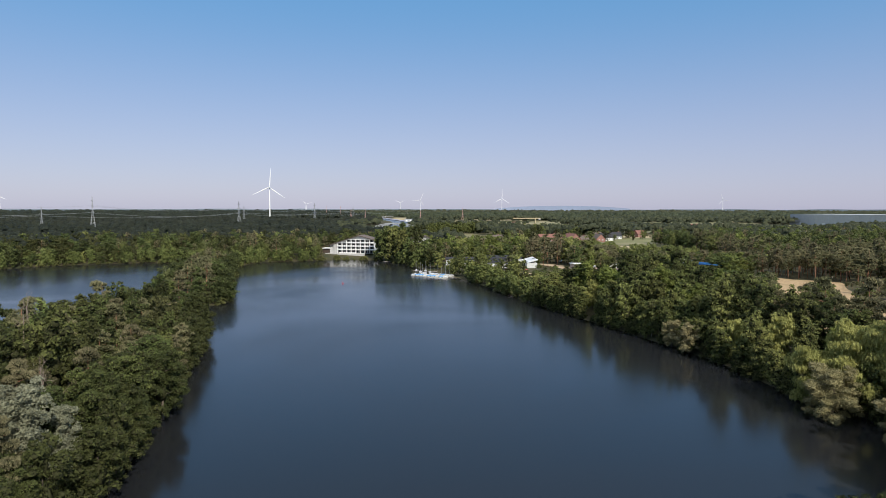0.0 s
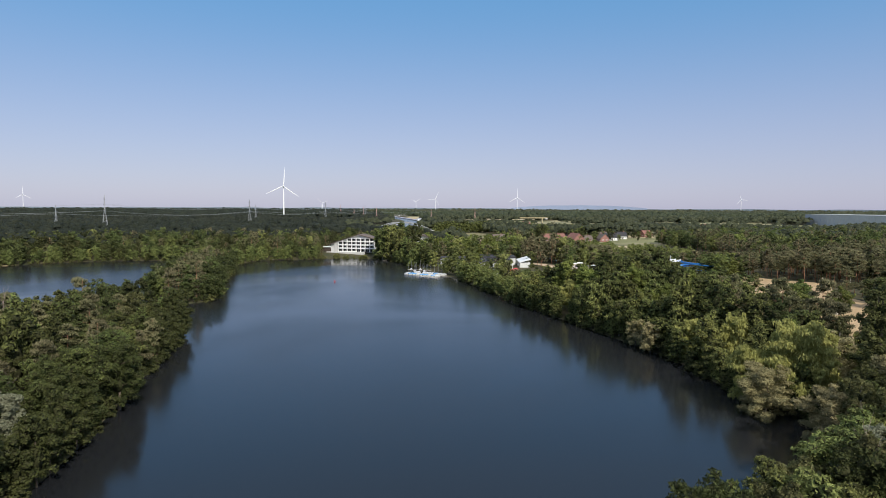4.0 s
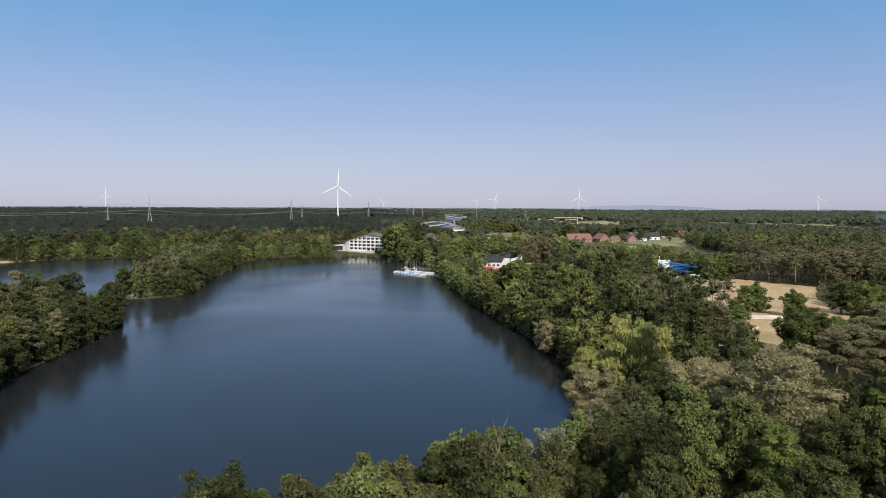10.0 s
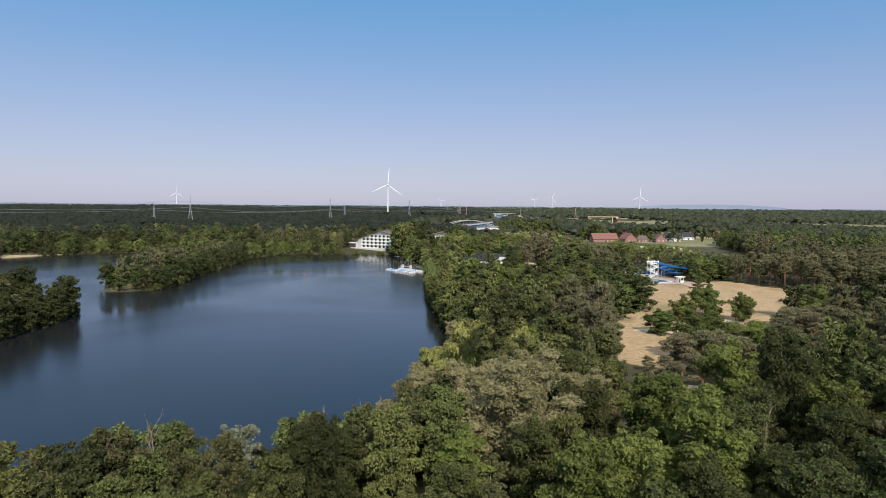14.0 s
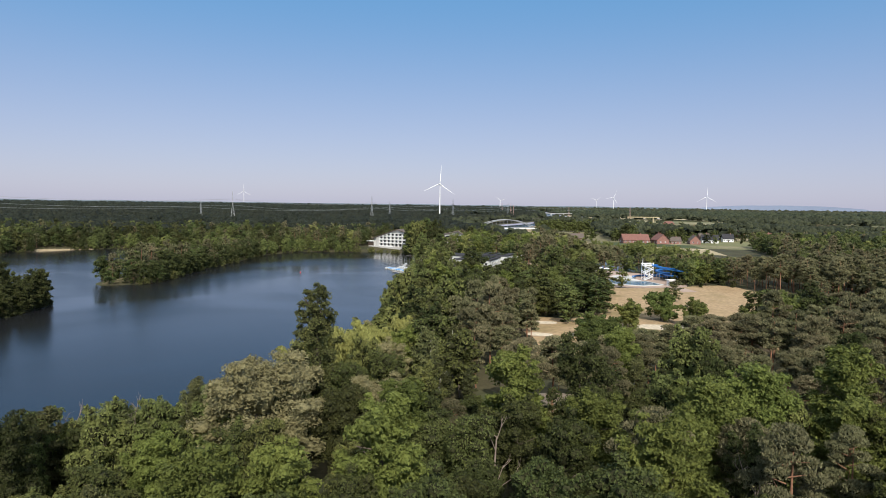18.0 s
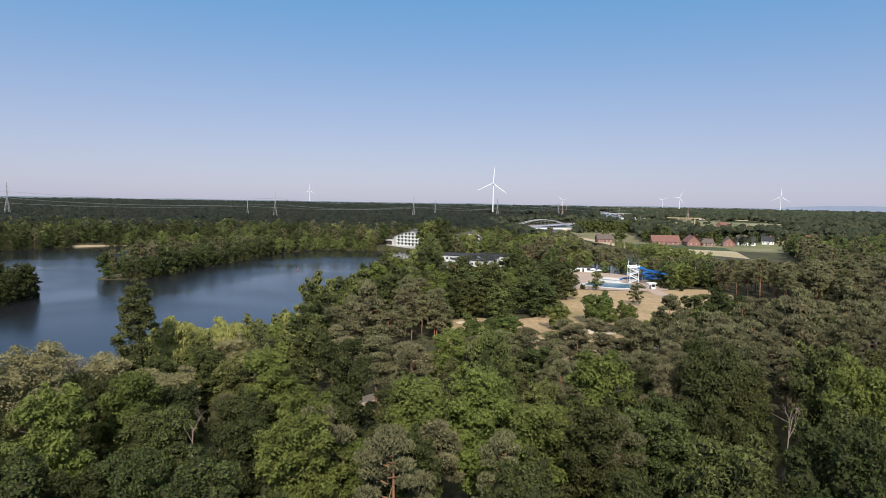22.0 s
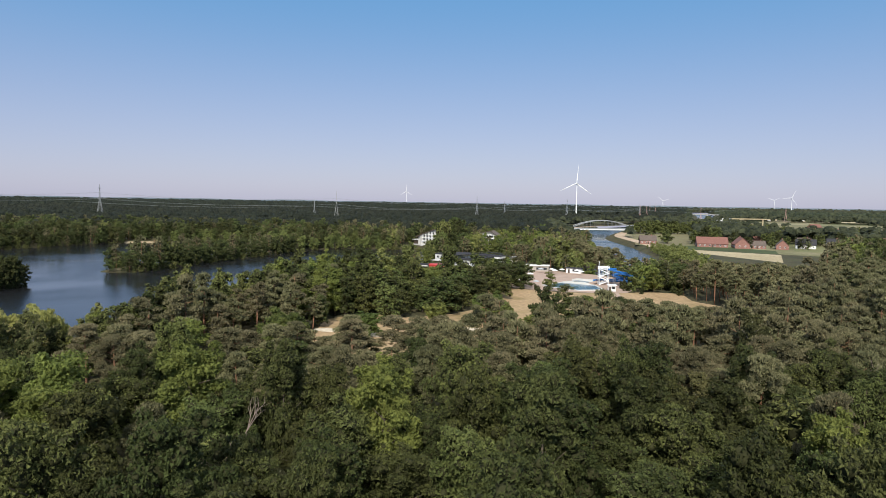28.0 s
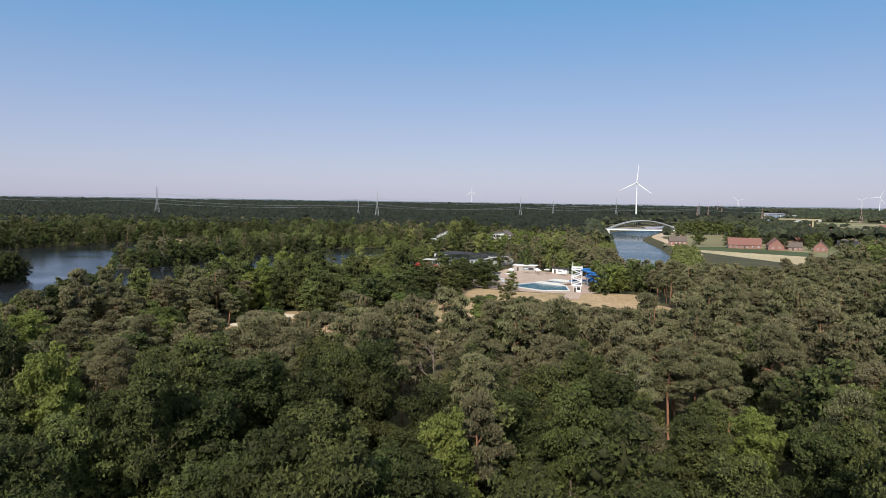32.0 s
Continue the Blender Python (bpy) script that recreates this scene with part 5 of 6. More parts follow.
def lido_house():
    h = empty("lido_building", Matrix.Translation((0, 0, GROUND_Z)), "low white lido building with dark flat roofs and skylights", "pool building")
    flat_block(h, 2, 414, 22, 434, 0, 3.6, M_RENDER, M_ROOF_GREY)
    flat_block(h, 26, 386, 46, 412, 0, 3.8, M_RENDER, M_ROOF_GREY, 0.7)
    flat_block(h, 23, 400, 25.9, 424, 0, 3.0, M_WOOD_DARK, M_ROOF_GREY)
    flat_block(h, 28, 413, 50, 434, 0, 4.6, M_RENDER, M_ROOF_GREY, 0.6)
    for i in range(5):
        part("skylight", box(27.5 + i * 3.7, 390, 4.55, 29.6 + i * 3.7, 408, 4.95), M_DARKGLASS, h, "long dark glass skylight")
    for i in range(3):
        part("skylight", box(30 + i * 6.5, 416, 5.25, 34 + i * 6.5, 430, 5.5), M_DARKGLASS, h, "long dark glass skylight")
    for i in range(7):
        window(h, 28.5 + i * 2.6, 386, 2.0, 1.8, 1.6)
    for i in range(6):
        window(h, 4.5 + i * 3.0, 414, 1.9, 2.0, 1.6)
    for i in range(6):
        window(h, 46, 389 + i * 3.8, 2.0, 2.2, 1.6, (1, 0))
    part("entrance_canopy", box(22, 380, 2.9, 30, 385.4, 3.2), M_RENDER, h, "white entrance canopy")
    for x in (22.6, 29.4):
        part("canopy_post", tube((x, 380.6, 0), (x, 380.6, 2.9), 0.09), M_STEEL, h)
    # sloping white lean-to
    bm = bmesh.new()
    v = [bm.verts.new(p) for p in ((51, 396, 3.0), (58, 396, 4.9), (58, 422, 4.9), (51, 422, 3.0), (51, 396, 3.3), (58, 396, 5.2), (58, 422, 5.2), (51, 422, 3.3))]
    for q in ((0, 3, 2, 1), (4, 5, 6, 7), (0, 1, 5, 4), (1, 2, 6, 5), (2, 3, 7, 6), (3, 0, 4, 7)):
        bm.faces.new([v[i] for i in q])
    part("sloping_roof", bm, M_WHITE_STEEL, h, "white sloping metal roof")
    part("lean_to_wall", box(51.3, 396.5, 0, 57.6, 421.5, 2.98), M_RENDER, h)


lido_house()


def kiosk(name, x, y, w, d, hgt, wall, roof, label, turn=0.0):
    k = empty(name, pose(x, y, GROUND_Z, 0, 0, turn), label, "kiosk")
    part("wall", box(-w / 2, -d / 2, 0, w / 2, d / 2, hgt, 0.03), wall, k)
    part("roof", box(-w / 2 - 0.5, -d / 2 - 0.5, hgt + 0.002, w / 2 + 0.5, d / 2 + 0.5, hgt + 0.3, 0.03), roof, k)
    part("door", box(-w * 0.3 - 0.5, -d / 2 - 0.06, 0, -w * 0.3 + 0.5, -d / 2 - 0.003, 2.05), M_WOOD_DARK, k)
    part("shutter", box(-w * 0.05, -d / 2 - 0.05, 1.0, w * 0.42, -d / 2 - 0.003, 2.2), M_DARKGLASS, k)
    return k


kiosk("snack_kiosk", 33, 356, 7, 5, 3.0, M_WHITE, M_ROOF_GREY, "white snack kiosk with flat grey roof", 25)
kiosk("red_kiosk", 39, 360, 6, 5, 3.0, M_RED_PAINT, M_RED_PAINT, "bright red painted kiosk beside the plaza", 25)
kiosk("changing_hut", 92.5, 352, 7, 4, 2.8, M_WHITE, M_ROOF_GREY, "white changing hut on the pool terrace", 20)
kiosk("pump_hut", 145, 340, 3, 2.4, 2.6, M_WHITE_STEEL, M_WHITE, "small white hut at the edge of the meadow", 30)
kiosk("lido_cafe", 84, 395, 12, 6, 3.0, M_WOOD_GREY, M_WHITE, "lido cafe with broad white roof", 20)
kiosk("shower_hut", 104, 398, 8, 4, 2.6, M_WHITE, M_ROOF_GREY, "white shower hut on the terrace", 8)


# ---- pools and slides ----
def pool(name, pts, label, depth=0.5):
    p = empty(name, Matrix.Translation((0, 0, GROUND_Z + 0.05)), label, "swimming pool")
    cx, cy = sum(a for a, _ in pts) / len(pts), sum(b for _, b in pts) / len(pts)
    big = [(cx + (a - cx) * 1.06, cy + (b - cy) * 1.06) for a, b in pts]
    bm = bmesh.new()
    n = len(pts)
    o0, o1 = [bm.verts.new((*q, 0)) for q in big], [bm.verts.new((*q, 0.35)) for q in big]
    i0, i1 = [bm.verts.new((*q, 0.02)) for q in pts], [bm.verts.new((*q, 0.35)) for q in pts]
    for i in range(n):
        j = (i + 1) % n
        bm.faces.new((o0[i], o0[j], o1[j], o1[i]))
        bm.faces.new((o1[i], o1[j], i1[j], i1[i]))
        bm.faces.new((i1[i], i1[j], i0[j], i0[i]))
    part("coping", bm, M_RENDER, p, "white tiled pool edge")
    bm = bmesh.new()
    bm.faces.new([bm.verts.new((*q, 0.2)) for q in pts])
    part("pool_water", bm, M_POOL, p, "clear blue pool water")
    return p


pool("swimming_pool", [(114, 338), (117, 352), (133, 351.5), (141, 340), (133, 332), (120, 334)], "broad outdoor swimming pool with white edge")
pool("diving_pool", [(117, 355.5), (119, 366), (130, 363), (131, 354.5)], "blue diving pool with white edge beside the slide")
pool("sports_pool", [(70, 313), (79, 330), (95, 297), (86, 288)], "long blue outdoor pool between trees")


def wave_wall():
    w = empty("pool_bridge", frame_at(116, 353.2, GROUND_Z + 0.05, 1, 0.02), "white curved pool surround with raised deck", "pool surround")
    for y in (0.0, 13.5):
        bm = bmesh.new()
        prof = [(0, 0), (2.5, 0.6), (12, 0.6), (14.5, 0.0)]
        a = [bm.verts.new((p, y, q + 0.4)) for p, q in prof]
        b = [bm.verts.new((p, y + 0.5, q + 0.4)) for p, q in prof]
        c = [bm.verts.new((p, y, 0)) for p, q in prof]
        d = [bm.verts.new((p, y + 0.5, 0)) for p, q in prof]
        for i in range(3):
            bm.faces.new((a[i], a[i + 1], b[i + 1], b[i]))
            bm.faces.new((c[i], c[i + 1], a[i + 1], a[i]))
            bm.faces.new((d[i + 1], d[i], b[i], b[i + 1]))
        part("side_wall", bm, M_RENDER, w)
    part("deck", box(12.6, 0.52, 0.5, 15.4, 13.48, 0.8), M_PAVING, w)


wave_wall()


def slide_tower():
    t = empty("slide_tower", pose(134, 360, GROUND_Z + 0.05, 0, 0, 30), "white steel stair tower of the water slide", "slide tower")
    top = 7.2
    for x in (-2.2, 2.2):
        for y in (-1.6, 1.6):
            part("post", tube((x, y, 0), (x, y, top + (1.6 if x > 0 else 1.0)), 0.16), M_WHITE_STEEL, t)
    for i in range(4):
        z0, z1 = i * 1.8, (i + 1) * 1.8
        a, b = (-2.2, 2.2) if i % 2 == 0 else (2.2, -2.2)
        for k in range(12):
            x = a + (b - a) * (k + 0.5) / 12
            z = z0 + (z1 - z0) * (k + 1) / 12
            part("tread", box(x - 0.2, -1.2, z - 0.08, x + 0.2, 1.2, z), M_WHITE_STEEL, t)
        for y in (-1.35, 1.35):
            for name, lo, hi in (("stringer", -0.22, 0.16), ("handrail", 0.85, 1.02)):
                bm = bmesh.new()
                vs = [bm.verts.new(p) for w in (-0.05, 0.05) for p in ((a, y + w, z0 + lo), (b, y + w, z1 + lo), (b, y + w, z1 + hi), (a, y + w, z0 + hi))]
                for q in ((0, 1, 2, 3), (7, 6, 5, 4), (0, 4, 5, 1), (1, 5, 6, 2), (2, 6, 7, 3), (3, 7, 4, 0)):
                    bm.faces.new([vs[m] for m in q])
                part(name, bm, M_WHITE_STEEL, t)
        part("landing", box(b - 0.9 if b > 0 else b - 0.3, -1.5, z1 - 0.1, b + 0.3 if b > 0 else b + 0.9, 1.5, z1), M_WHITE_STEEL, t)
    part("platform", box(-2.4, -1.8, top, 2.4, 1.8, top + 0.15), M_WHITE_STEEL, t)
    for y in (-1.8, 1.72):
        part("platform_rail", box(-2.4, y, top + 0.75, 2.4, y + 0.08, top + 1.15), M_WHITE_STEEL, t)
    part("mast", tube((-1.9, 1.4, top), (-1.9, 1.4, top + 3.4), 0.12), M_WHITE_STEEL, t)


slide_tower()


def water_slide(name, pts, r, label):
    """An open trough swept along a line, on posts."""
    s = empty(name, Matrix.Identity(4), label, "water slide")
    P = [Vector(p) for p in pts]
    bm = bmesh.new()
    rings = []
    for i, p in enumerate(P):
        d = (P[min(i + 1, len(P) - 1)] - P[max(i - 1, 0)])
        side = Vector((d.y, -d.x, 0)).normalized()
        ring = []
        for k in range(9):
            a = math.pi * (1.0 + k / 8)
            ring.append(bm.verts.new(p + side * math.cos(a) * r + Vector((0, 0, math.sin(a) * r * 0.95 + r * 0.4))))
        for k in range(8, -1, -1):
            a = math.pi * (1.0 + k / 8)
            ring.append(bm.verts.new(p + side * math.cos(a) * r * 1.1 + Vector((0, 0, math.sin(a) * r * 1.08 + r * 0.4))))
        rings.append(ring)
    n = 18
    for i in range(len(rings) - 1):
        for k in range(n):
            bm.faces.new((rings[i][k], rings[i][(k + 1) % n], rings[i + 1][(k + 1) % n], rings[i + 1][k]))
    part("trough", bm, M_BLUE, s)
    for i in range(6, len(P) - 2, 9):
        p = P[i]
        part("support_post", tube((p.x, p.y, GROUND_Z), (p.x, p.y, p.z - r * 0.6), 0.14), M_STEEL, s)


def slide_line(cx, cy, r0, r1, turns, z0, z1, start, k=26):
    out = []
    n = int(k * turns)
    for i in range(n + 1):
        t = i / n
        a = start + 2 * math.pi * turns * t
        r = r0 + (r1 - r0) * t
        out.append((cx + math.cos(a) * r * 1.25, cy + math.sin(a) * r * 0.85, z0 + (z1 - z0) * t))
    return out


water_slide("water_slide", [(136.5, 361.5, 11.0), (138, 363, 10.9)] + slide_line(143.5, 362, 4.4, 4.0, 2.1, 10.7, 5.9, 2.6) + [(136, 366, 5.4), (130, 368, 4.8), (127, 366, 4.3)], 0.85, "blue spiral water slide on posts behind the tower")
water_slide("water_slide", [(136.5, 360, 10.8), (140, 359, 10.4)] + slide_line(148, 360, 5.4, 4.8, 1.7, 9.8, 4.9, 3.3) + [(140, 370, 4.6), (133, 371, 4.2)], 0.7, "blue spiral water slide on posts behind the tower")


def parasol(x, y, m, label):
    p = empty("parasol", pose(x, y, GROUND_Z + 0.05), label, "parasol", "parasols on the lido terrace")
    part("pole", tube((0, 0, 0), (0, 0, 2.4), 0.04), M_STEEL, p)
    bm = bmesh.new()
    c = bm.verts.new((0, 0, 2.75))
    ring = [bm.verts.new((1.6 * math.cos(k * math.pi / 4), 1.6 * math.sin(k * math.pi / 4), 2.2)) for k in range(8)]
    low = [bm.verts.new((1.6 * math.cos(k * math.pi / 4), 1.6 * math.sin(k * math.pi / 4), 2.0)) for k in range(8)]
    for k in range(8):
        bm.faces.new((c, ring[k], ring[(k + 1) % 8]))
        bm.faces.new((ring[k], low[k], low[(k + 1) % 8], ring[(k + 1) % 8]))
    part("canopy", bm, m, p)


rng = np.random.default_rng(77)
for x, y in [(90, 386), (95, 389), (99, 384), (108, 392), (112, 388), (86, 378), (90, 372), (100, 391), (96, 361), (106, 340), (112, 334)]:
    parasol(x, y, M_WHITE if rng.random() < 0.75 else M_GREY_TARP, "pale parasol open over the lido terrace")


for x, y in ((41, 357), (44.5, 359.5), (38.5, 363), (46, 364)):
    parasol(x, y, M_RED_PAINT, "red parasol open over the sandy plaza")


# ---- farms and houses ----
def house(x, y, turn, w, d, eave, ridge, roof, wall, label, wins=4, chimney=True):
    h = empty("farmhouse", pose(x, y, GROUND_Z, 0, 0, turn), label, "house")
    part("wall", gable_wall(-w / 2, w / 2, -d / 2, d / 2, -0.3, eave, ridge - 0.1), wall, h)
    part("roof", gable(-w / 2, w / 2, -d / 2, d / 2, eave - 0.15, ridge + 0.15), roof, h)
    if chimney:
        part("chimney", box(w * 0.2, -0.4, ridge - 0.8, w * 0.2 + 0.8, 0.4, ridge + 1.0), M_BRICK, h)
    for i in range(wins):
        xx = -w / 2 + (i + 0.5) * w / wins
        window(h, xx, -d / 2, eave * 0.5, 1.3, 1.4)
        window(h, xx, d / 2, eave * 0.5, 1.3, 1.4, (0, 1))
    for y2 in (-d * 0.2, d * 0.2):
        window(h, w / 2, y2, eave * 0.55, 1.2, 1.4, (1, 0))
        window(h, -w / 2, y2, eave * 0.55, 1.2, 1.4, (-1, 0))
    part("door", box(-0.6, -d / 2 - 0.05, 0, 0.6, -d / 2 - 0.003, 2.1), M_WOOD_DARK, h)


RED_LAB = "red brick farmhouse with red clay-tiled roof"
BRN_LAB = "brick farmhouse with weathered brown tiled roof"
house(56, 697, 25, 15, 10, 3.6, 8.0, M_ROOF_BROWN, M_BRICK, BRN_LAB)
house(114, 697, 20, 26, 13, 3.4, 9.0, M_ROOF_RED, M_BRICK, RED_LAB, 6)
house(138, 700, 110, 18, 12, 3.8, 9.5, M_ROOF_RED, M_BRICK, RED_LAB)
house(150, 706, 20, 14, 9, 3.0, 6.8, M_ROOF_BROWN, M_BRICK, BRN_LAB)
for x, y, turn, w, d, roof, lab in [(84, 938, 15, 16, 10, M_ROOF_BROWN, BRN_LAB), (110, 1015, 40, 20, 11, M_ROOF_RED, RED_LAB), (140, 990, 10, 18, 11, M_ROOF_RED, RED_LAB), (124, 1060, 70, 16, 10, M_ROOF_RED, RED_LAB), (120, 857, 20, 14, 9, M_ROOF_BROWN, BRN_LAB),
                                  (140, 797, 60, 15, 9, M_ROOF_RED, RED_LAB), (164, 904, 15, 17, 10, M_ROOF_RED, RED_LAB), (182, 770, 30, 12, 8, M_ROOF_BROWN, BRN_LAB), (206, 775, 10, 11, 7, M_ROOF_GREY, "pale rendered house with grey roof"), (414, 1056, 5, 28, 14, M_ROOF_RED, RED_LAB), (440, 1075, 80, 16, 10, M_ROOF_RED, RED_LAB),
                                  (454, 1174, 25, 22, 12, M_ROOF_RED, RED_LAB), (250, 830, 35, 15, 9, M_ROOF_RED, RED_LAB), (230, 905, 65, 14, 9, M_ROOF_RED, RED_LAB), (275, 950, 12, 16, 10, M_ROOF_BROWN, BRN_LAB), (190, 1090, 30, 17, 10, M_ROOF_RED, RED_LAB), (300, 1120, 20, 20, 11, M_ROOF_RED, RED_LAB), (60, 1230, 15, 18, 10, M_ROOF_RED, RED_LAB), (150, 1350, 50, 20, 11, M_ROOF_RED, RED_LAB), (360, 900, 15, 14, 9, M_ROOF_RED, RED_LAB), (162, 862, 30, 15, 10, M_ROOF_BROWN, BRN_LAB), (170, 712, 100, 14, 10, M_ROOF_BROWN, BRN_LAB), (256, 1058, 20, 16, 10, M_ROOF_RED, RED_LAB), (186, 740, 8, 16, 8, M_ROOF_GREY, "pale rendered house with grey roof"), (150, 950, 20, 14, 9, M_ROOF_BROWN, BRN_LAB)]:
    house(x, y, turn, w, d, 3.6, 8.5, roof, M_WHITE if roof is M_ROOF_GREY else M_BRICK, lab)


def big_hall(x, y, turn, w, d, hgt, m, label, name="industrial_hall"):
    h = empty(name, pose(x, y, GROUND_Z, 0, 0, turn), label, "hall")
    part("wall", box(-w / 2, -d / 2, -0.5, w / 2, d / 2, hgt, 0.1), m, h)
    part("flat_roof", box(-w / 2 - 0.3, -d / 2 - 0.3, hgt + 0.002, w / 2 + 0.3, d / 2 + 0.3, hgt + 0.8), M_HALL, h)
    n = int(w / 12)
    for i in range(n):
        part("cladding_rib", box(-w / 2 + (i + 0.5) * w / n - 0.3, -d / 2 - 0.35, 0, -w / 2 + (i + 0.5) * w / n + 0.3, -d / 2 - 0.003, hgt - 0.5), m, h)
    for i in range(4):
        part("loading_door", box(-w / 2 + (i + 0.5) * w / 4 - 2.5, -d / 2 - 0.3, 0, -w / 2 + (i + 0.5) * w / 4 + 2.5, -d / 2 - 0.05, 5), M_WHITE, h)


big_hall(890, 1400, -72, 240, 120, 23, M_HALL, "huge pale grey industrial hall beyond the woods")
big_hall(-80, 1780, -10, 45, 25, 6, M_HALL, "long pale works building in the distance")
big_hall(60, 2120, 12, 60, 25, 6, M_HALL, "long pale works building in the distance")


# ---- bridge, turbines, pylons ----
def arch_bridge():
    """A tied-arch road bridge over the canal."""
    a, b = Vector((-104, 884, 0)), Vector((-32, 938, 0))
    L = (b - a).length
    br = empty("arch_bridge", frame_at(a.x, a.y, 0, b.x - a.x, b.y - a.y), "white steel tied-arch road bridge over the canal", "bridge")
    part("deck", box(-14, -6.5, 6.2, L + 14, 6.5, 7.4), M_WHITE, br)
    part("road_surface", box(-14, -5, 7.402, L + 14, 5, 7.46), M_ASPHALT, br, "dark asphalt road surface")
    for y in (-6.1, 6.1):
        pts = [Vector((L * k / 16, y, 7.4 + 11.5 * (1 - (2 * k / 16 - 1) ** 2))) for k in range(17)]
        bm = bmesh.new()
        for p, q in zip(pts[:-1], pts[1:]):
            add_tube(bm, p, q, 0.55, 0.55, 6)
        part("arch", bm, M_STEEL, br)
        for p in pts[1:-1]:
            part("hanger", tube((p.x, p.y, 7.0), p, 0.12, n=5), M_STEEL, br)
        part("guard_rail", box(-14, y - 0.25, 7.402, L + 14, y - 0.1, 8.5), M_STEEL, br)
    for k in (5, 8, 11):
        z = 7.4 + 11.5 * (1 - (2 * k / 16 - 1) ** 2)
        part("cross_beam", tube((L * k / 16, -6.1, z), (L * k / 16, 6.1, z), 0.3, n=6), M_STEEL, br)
    for x in (-1.5, L + 1.5):
        part("abutment", box(x - 2.5, -7, -1.5, x + 2.5, 7, 6.198), M_CONCRETE, br)
    for x0, x1 in ((-60, -14), (L + 14, L + 60)):
        bm = bmesh.new()
        lo, hi = (0.5, 6.9) if x0 < 0 else (6.9, 0.5)
        vs = [bm.verts.new(p) for p in ((x0, -11, 0.5), (x1, -11, 0.5), (x1, 11, 0.5), (x0, 11, 0.5), (x0, -6, lo + 3.2), (x1, -6, hi + 0.5 if x0 > 0 else hi), (x1, 6, hi + 0.5 if x0 > 0 else hi), (x0, 6, lo + 3.2))]
        for q in ((0, 3, 2, 1), (4, 5, 6, 7), (0, 1, 5, 4), (1, 2, 6, 5), (2, 3, 7, 6), (3, 0, 4, 7)):
            bm.faces.new([vs[i] for i in q])
        part("embankment", bm, M_FIELD_GREEN, br)


arch_bridge()


def far_bridge():
    b = empty("canal_bridge", frame_at(-345, 2560, 0, 120, 14), "low pale concrete bridge far along the canal", "bridge")
    part("deck", box(-10, -5, 7.4, 150, 5, 9.0), M_CONCRETE, b)
    for x in (20, 70, 118):
        part("pier", box(x - 2, -4.5, -1.5, x + 2, 4.5, 7.398), M_CONCRETE, b)


far_bridge()


def turbine(x, y, hub, blade, first, face, label):
    t = empty("wind_turbine", pose(x, y, GROUND_Z, 0, 0, face), label, "wind turbine", "wind turbines on the horizon")
    part("tower", tube((0, 0, 0), (0, 0, hub - 2), hub * 0.021, hub * 0.011, 14), M_WHITE_STEEL, t)
    bm = bmesh.new()
    add_box(bm, -2, -4, hub - 2, 2, 6, hub + 2, 0.7)
    part("nacelle", bm, M_WHITE_STEEL, t)
    part("hub", tube((0, -4, hub), (0, -7.5, hub), 2.0, 0.8, 10), M_WHITE_STEEL, t)
    for k in range(3):
        a = radians(first + 120 * k)
        u, s = Vector((math.sin(a), 0, math.cos(a))), Vector((math.cos(a), 0, -math.sin(a)))
        o = Vector((0, -5.6, hub))
        bm = bmesh.new()
        rings = []
        for f, c, th in ((0.0, 0.024, 0.022), (0.08, 0.034, 0.018), (0.2, 0.050, 0.012), (0.5, 0.034, 0.007), (0.8, 0.020, 0.004), (1.0, 0.006, 0.002)):
            p = o + u * blade * f
            rings.append([bm.verts.new(p + s * blade * c * i + Vector((0, blade * th * j, 0))) for i, j in ((-0.35, 0), (0, 1), (0.65, 0), (0, -1))])
        for r, q in zip(rings[:-1], rings[1:]):
            for i in range(4):
                bm.faces.new((r[i], r[(i + 1) % 4], q[(i + 1) % 4], q[i]))
        bm.faces.new(rings[-1])
        part("blade", bm, M_WHITE_STEEL, t)


T_LAB = "tall white three-bladed wind turbine standing above distant woods"
turbine(-499, 1880, 96, 55, 5, 8, T_LAB)
turbine(-136, 3900, 84, 46, 25, -4, T_LAB)
turbine(383, 4250, 99, 62, 2, 0, T_LAB)
turbine(-2715, 4000, 106, 52, 0, 30, T_LAB)
turbine(1800, 4200, 92, 42, 100, -15, T_LAB)
turbine(-300, 4600, 74, 40, 55, 0, T_LAB)
turbine(-900, 4300, 62, 42, 70, 0, T_LAB)


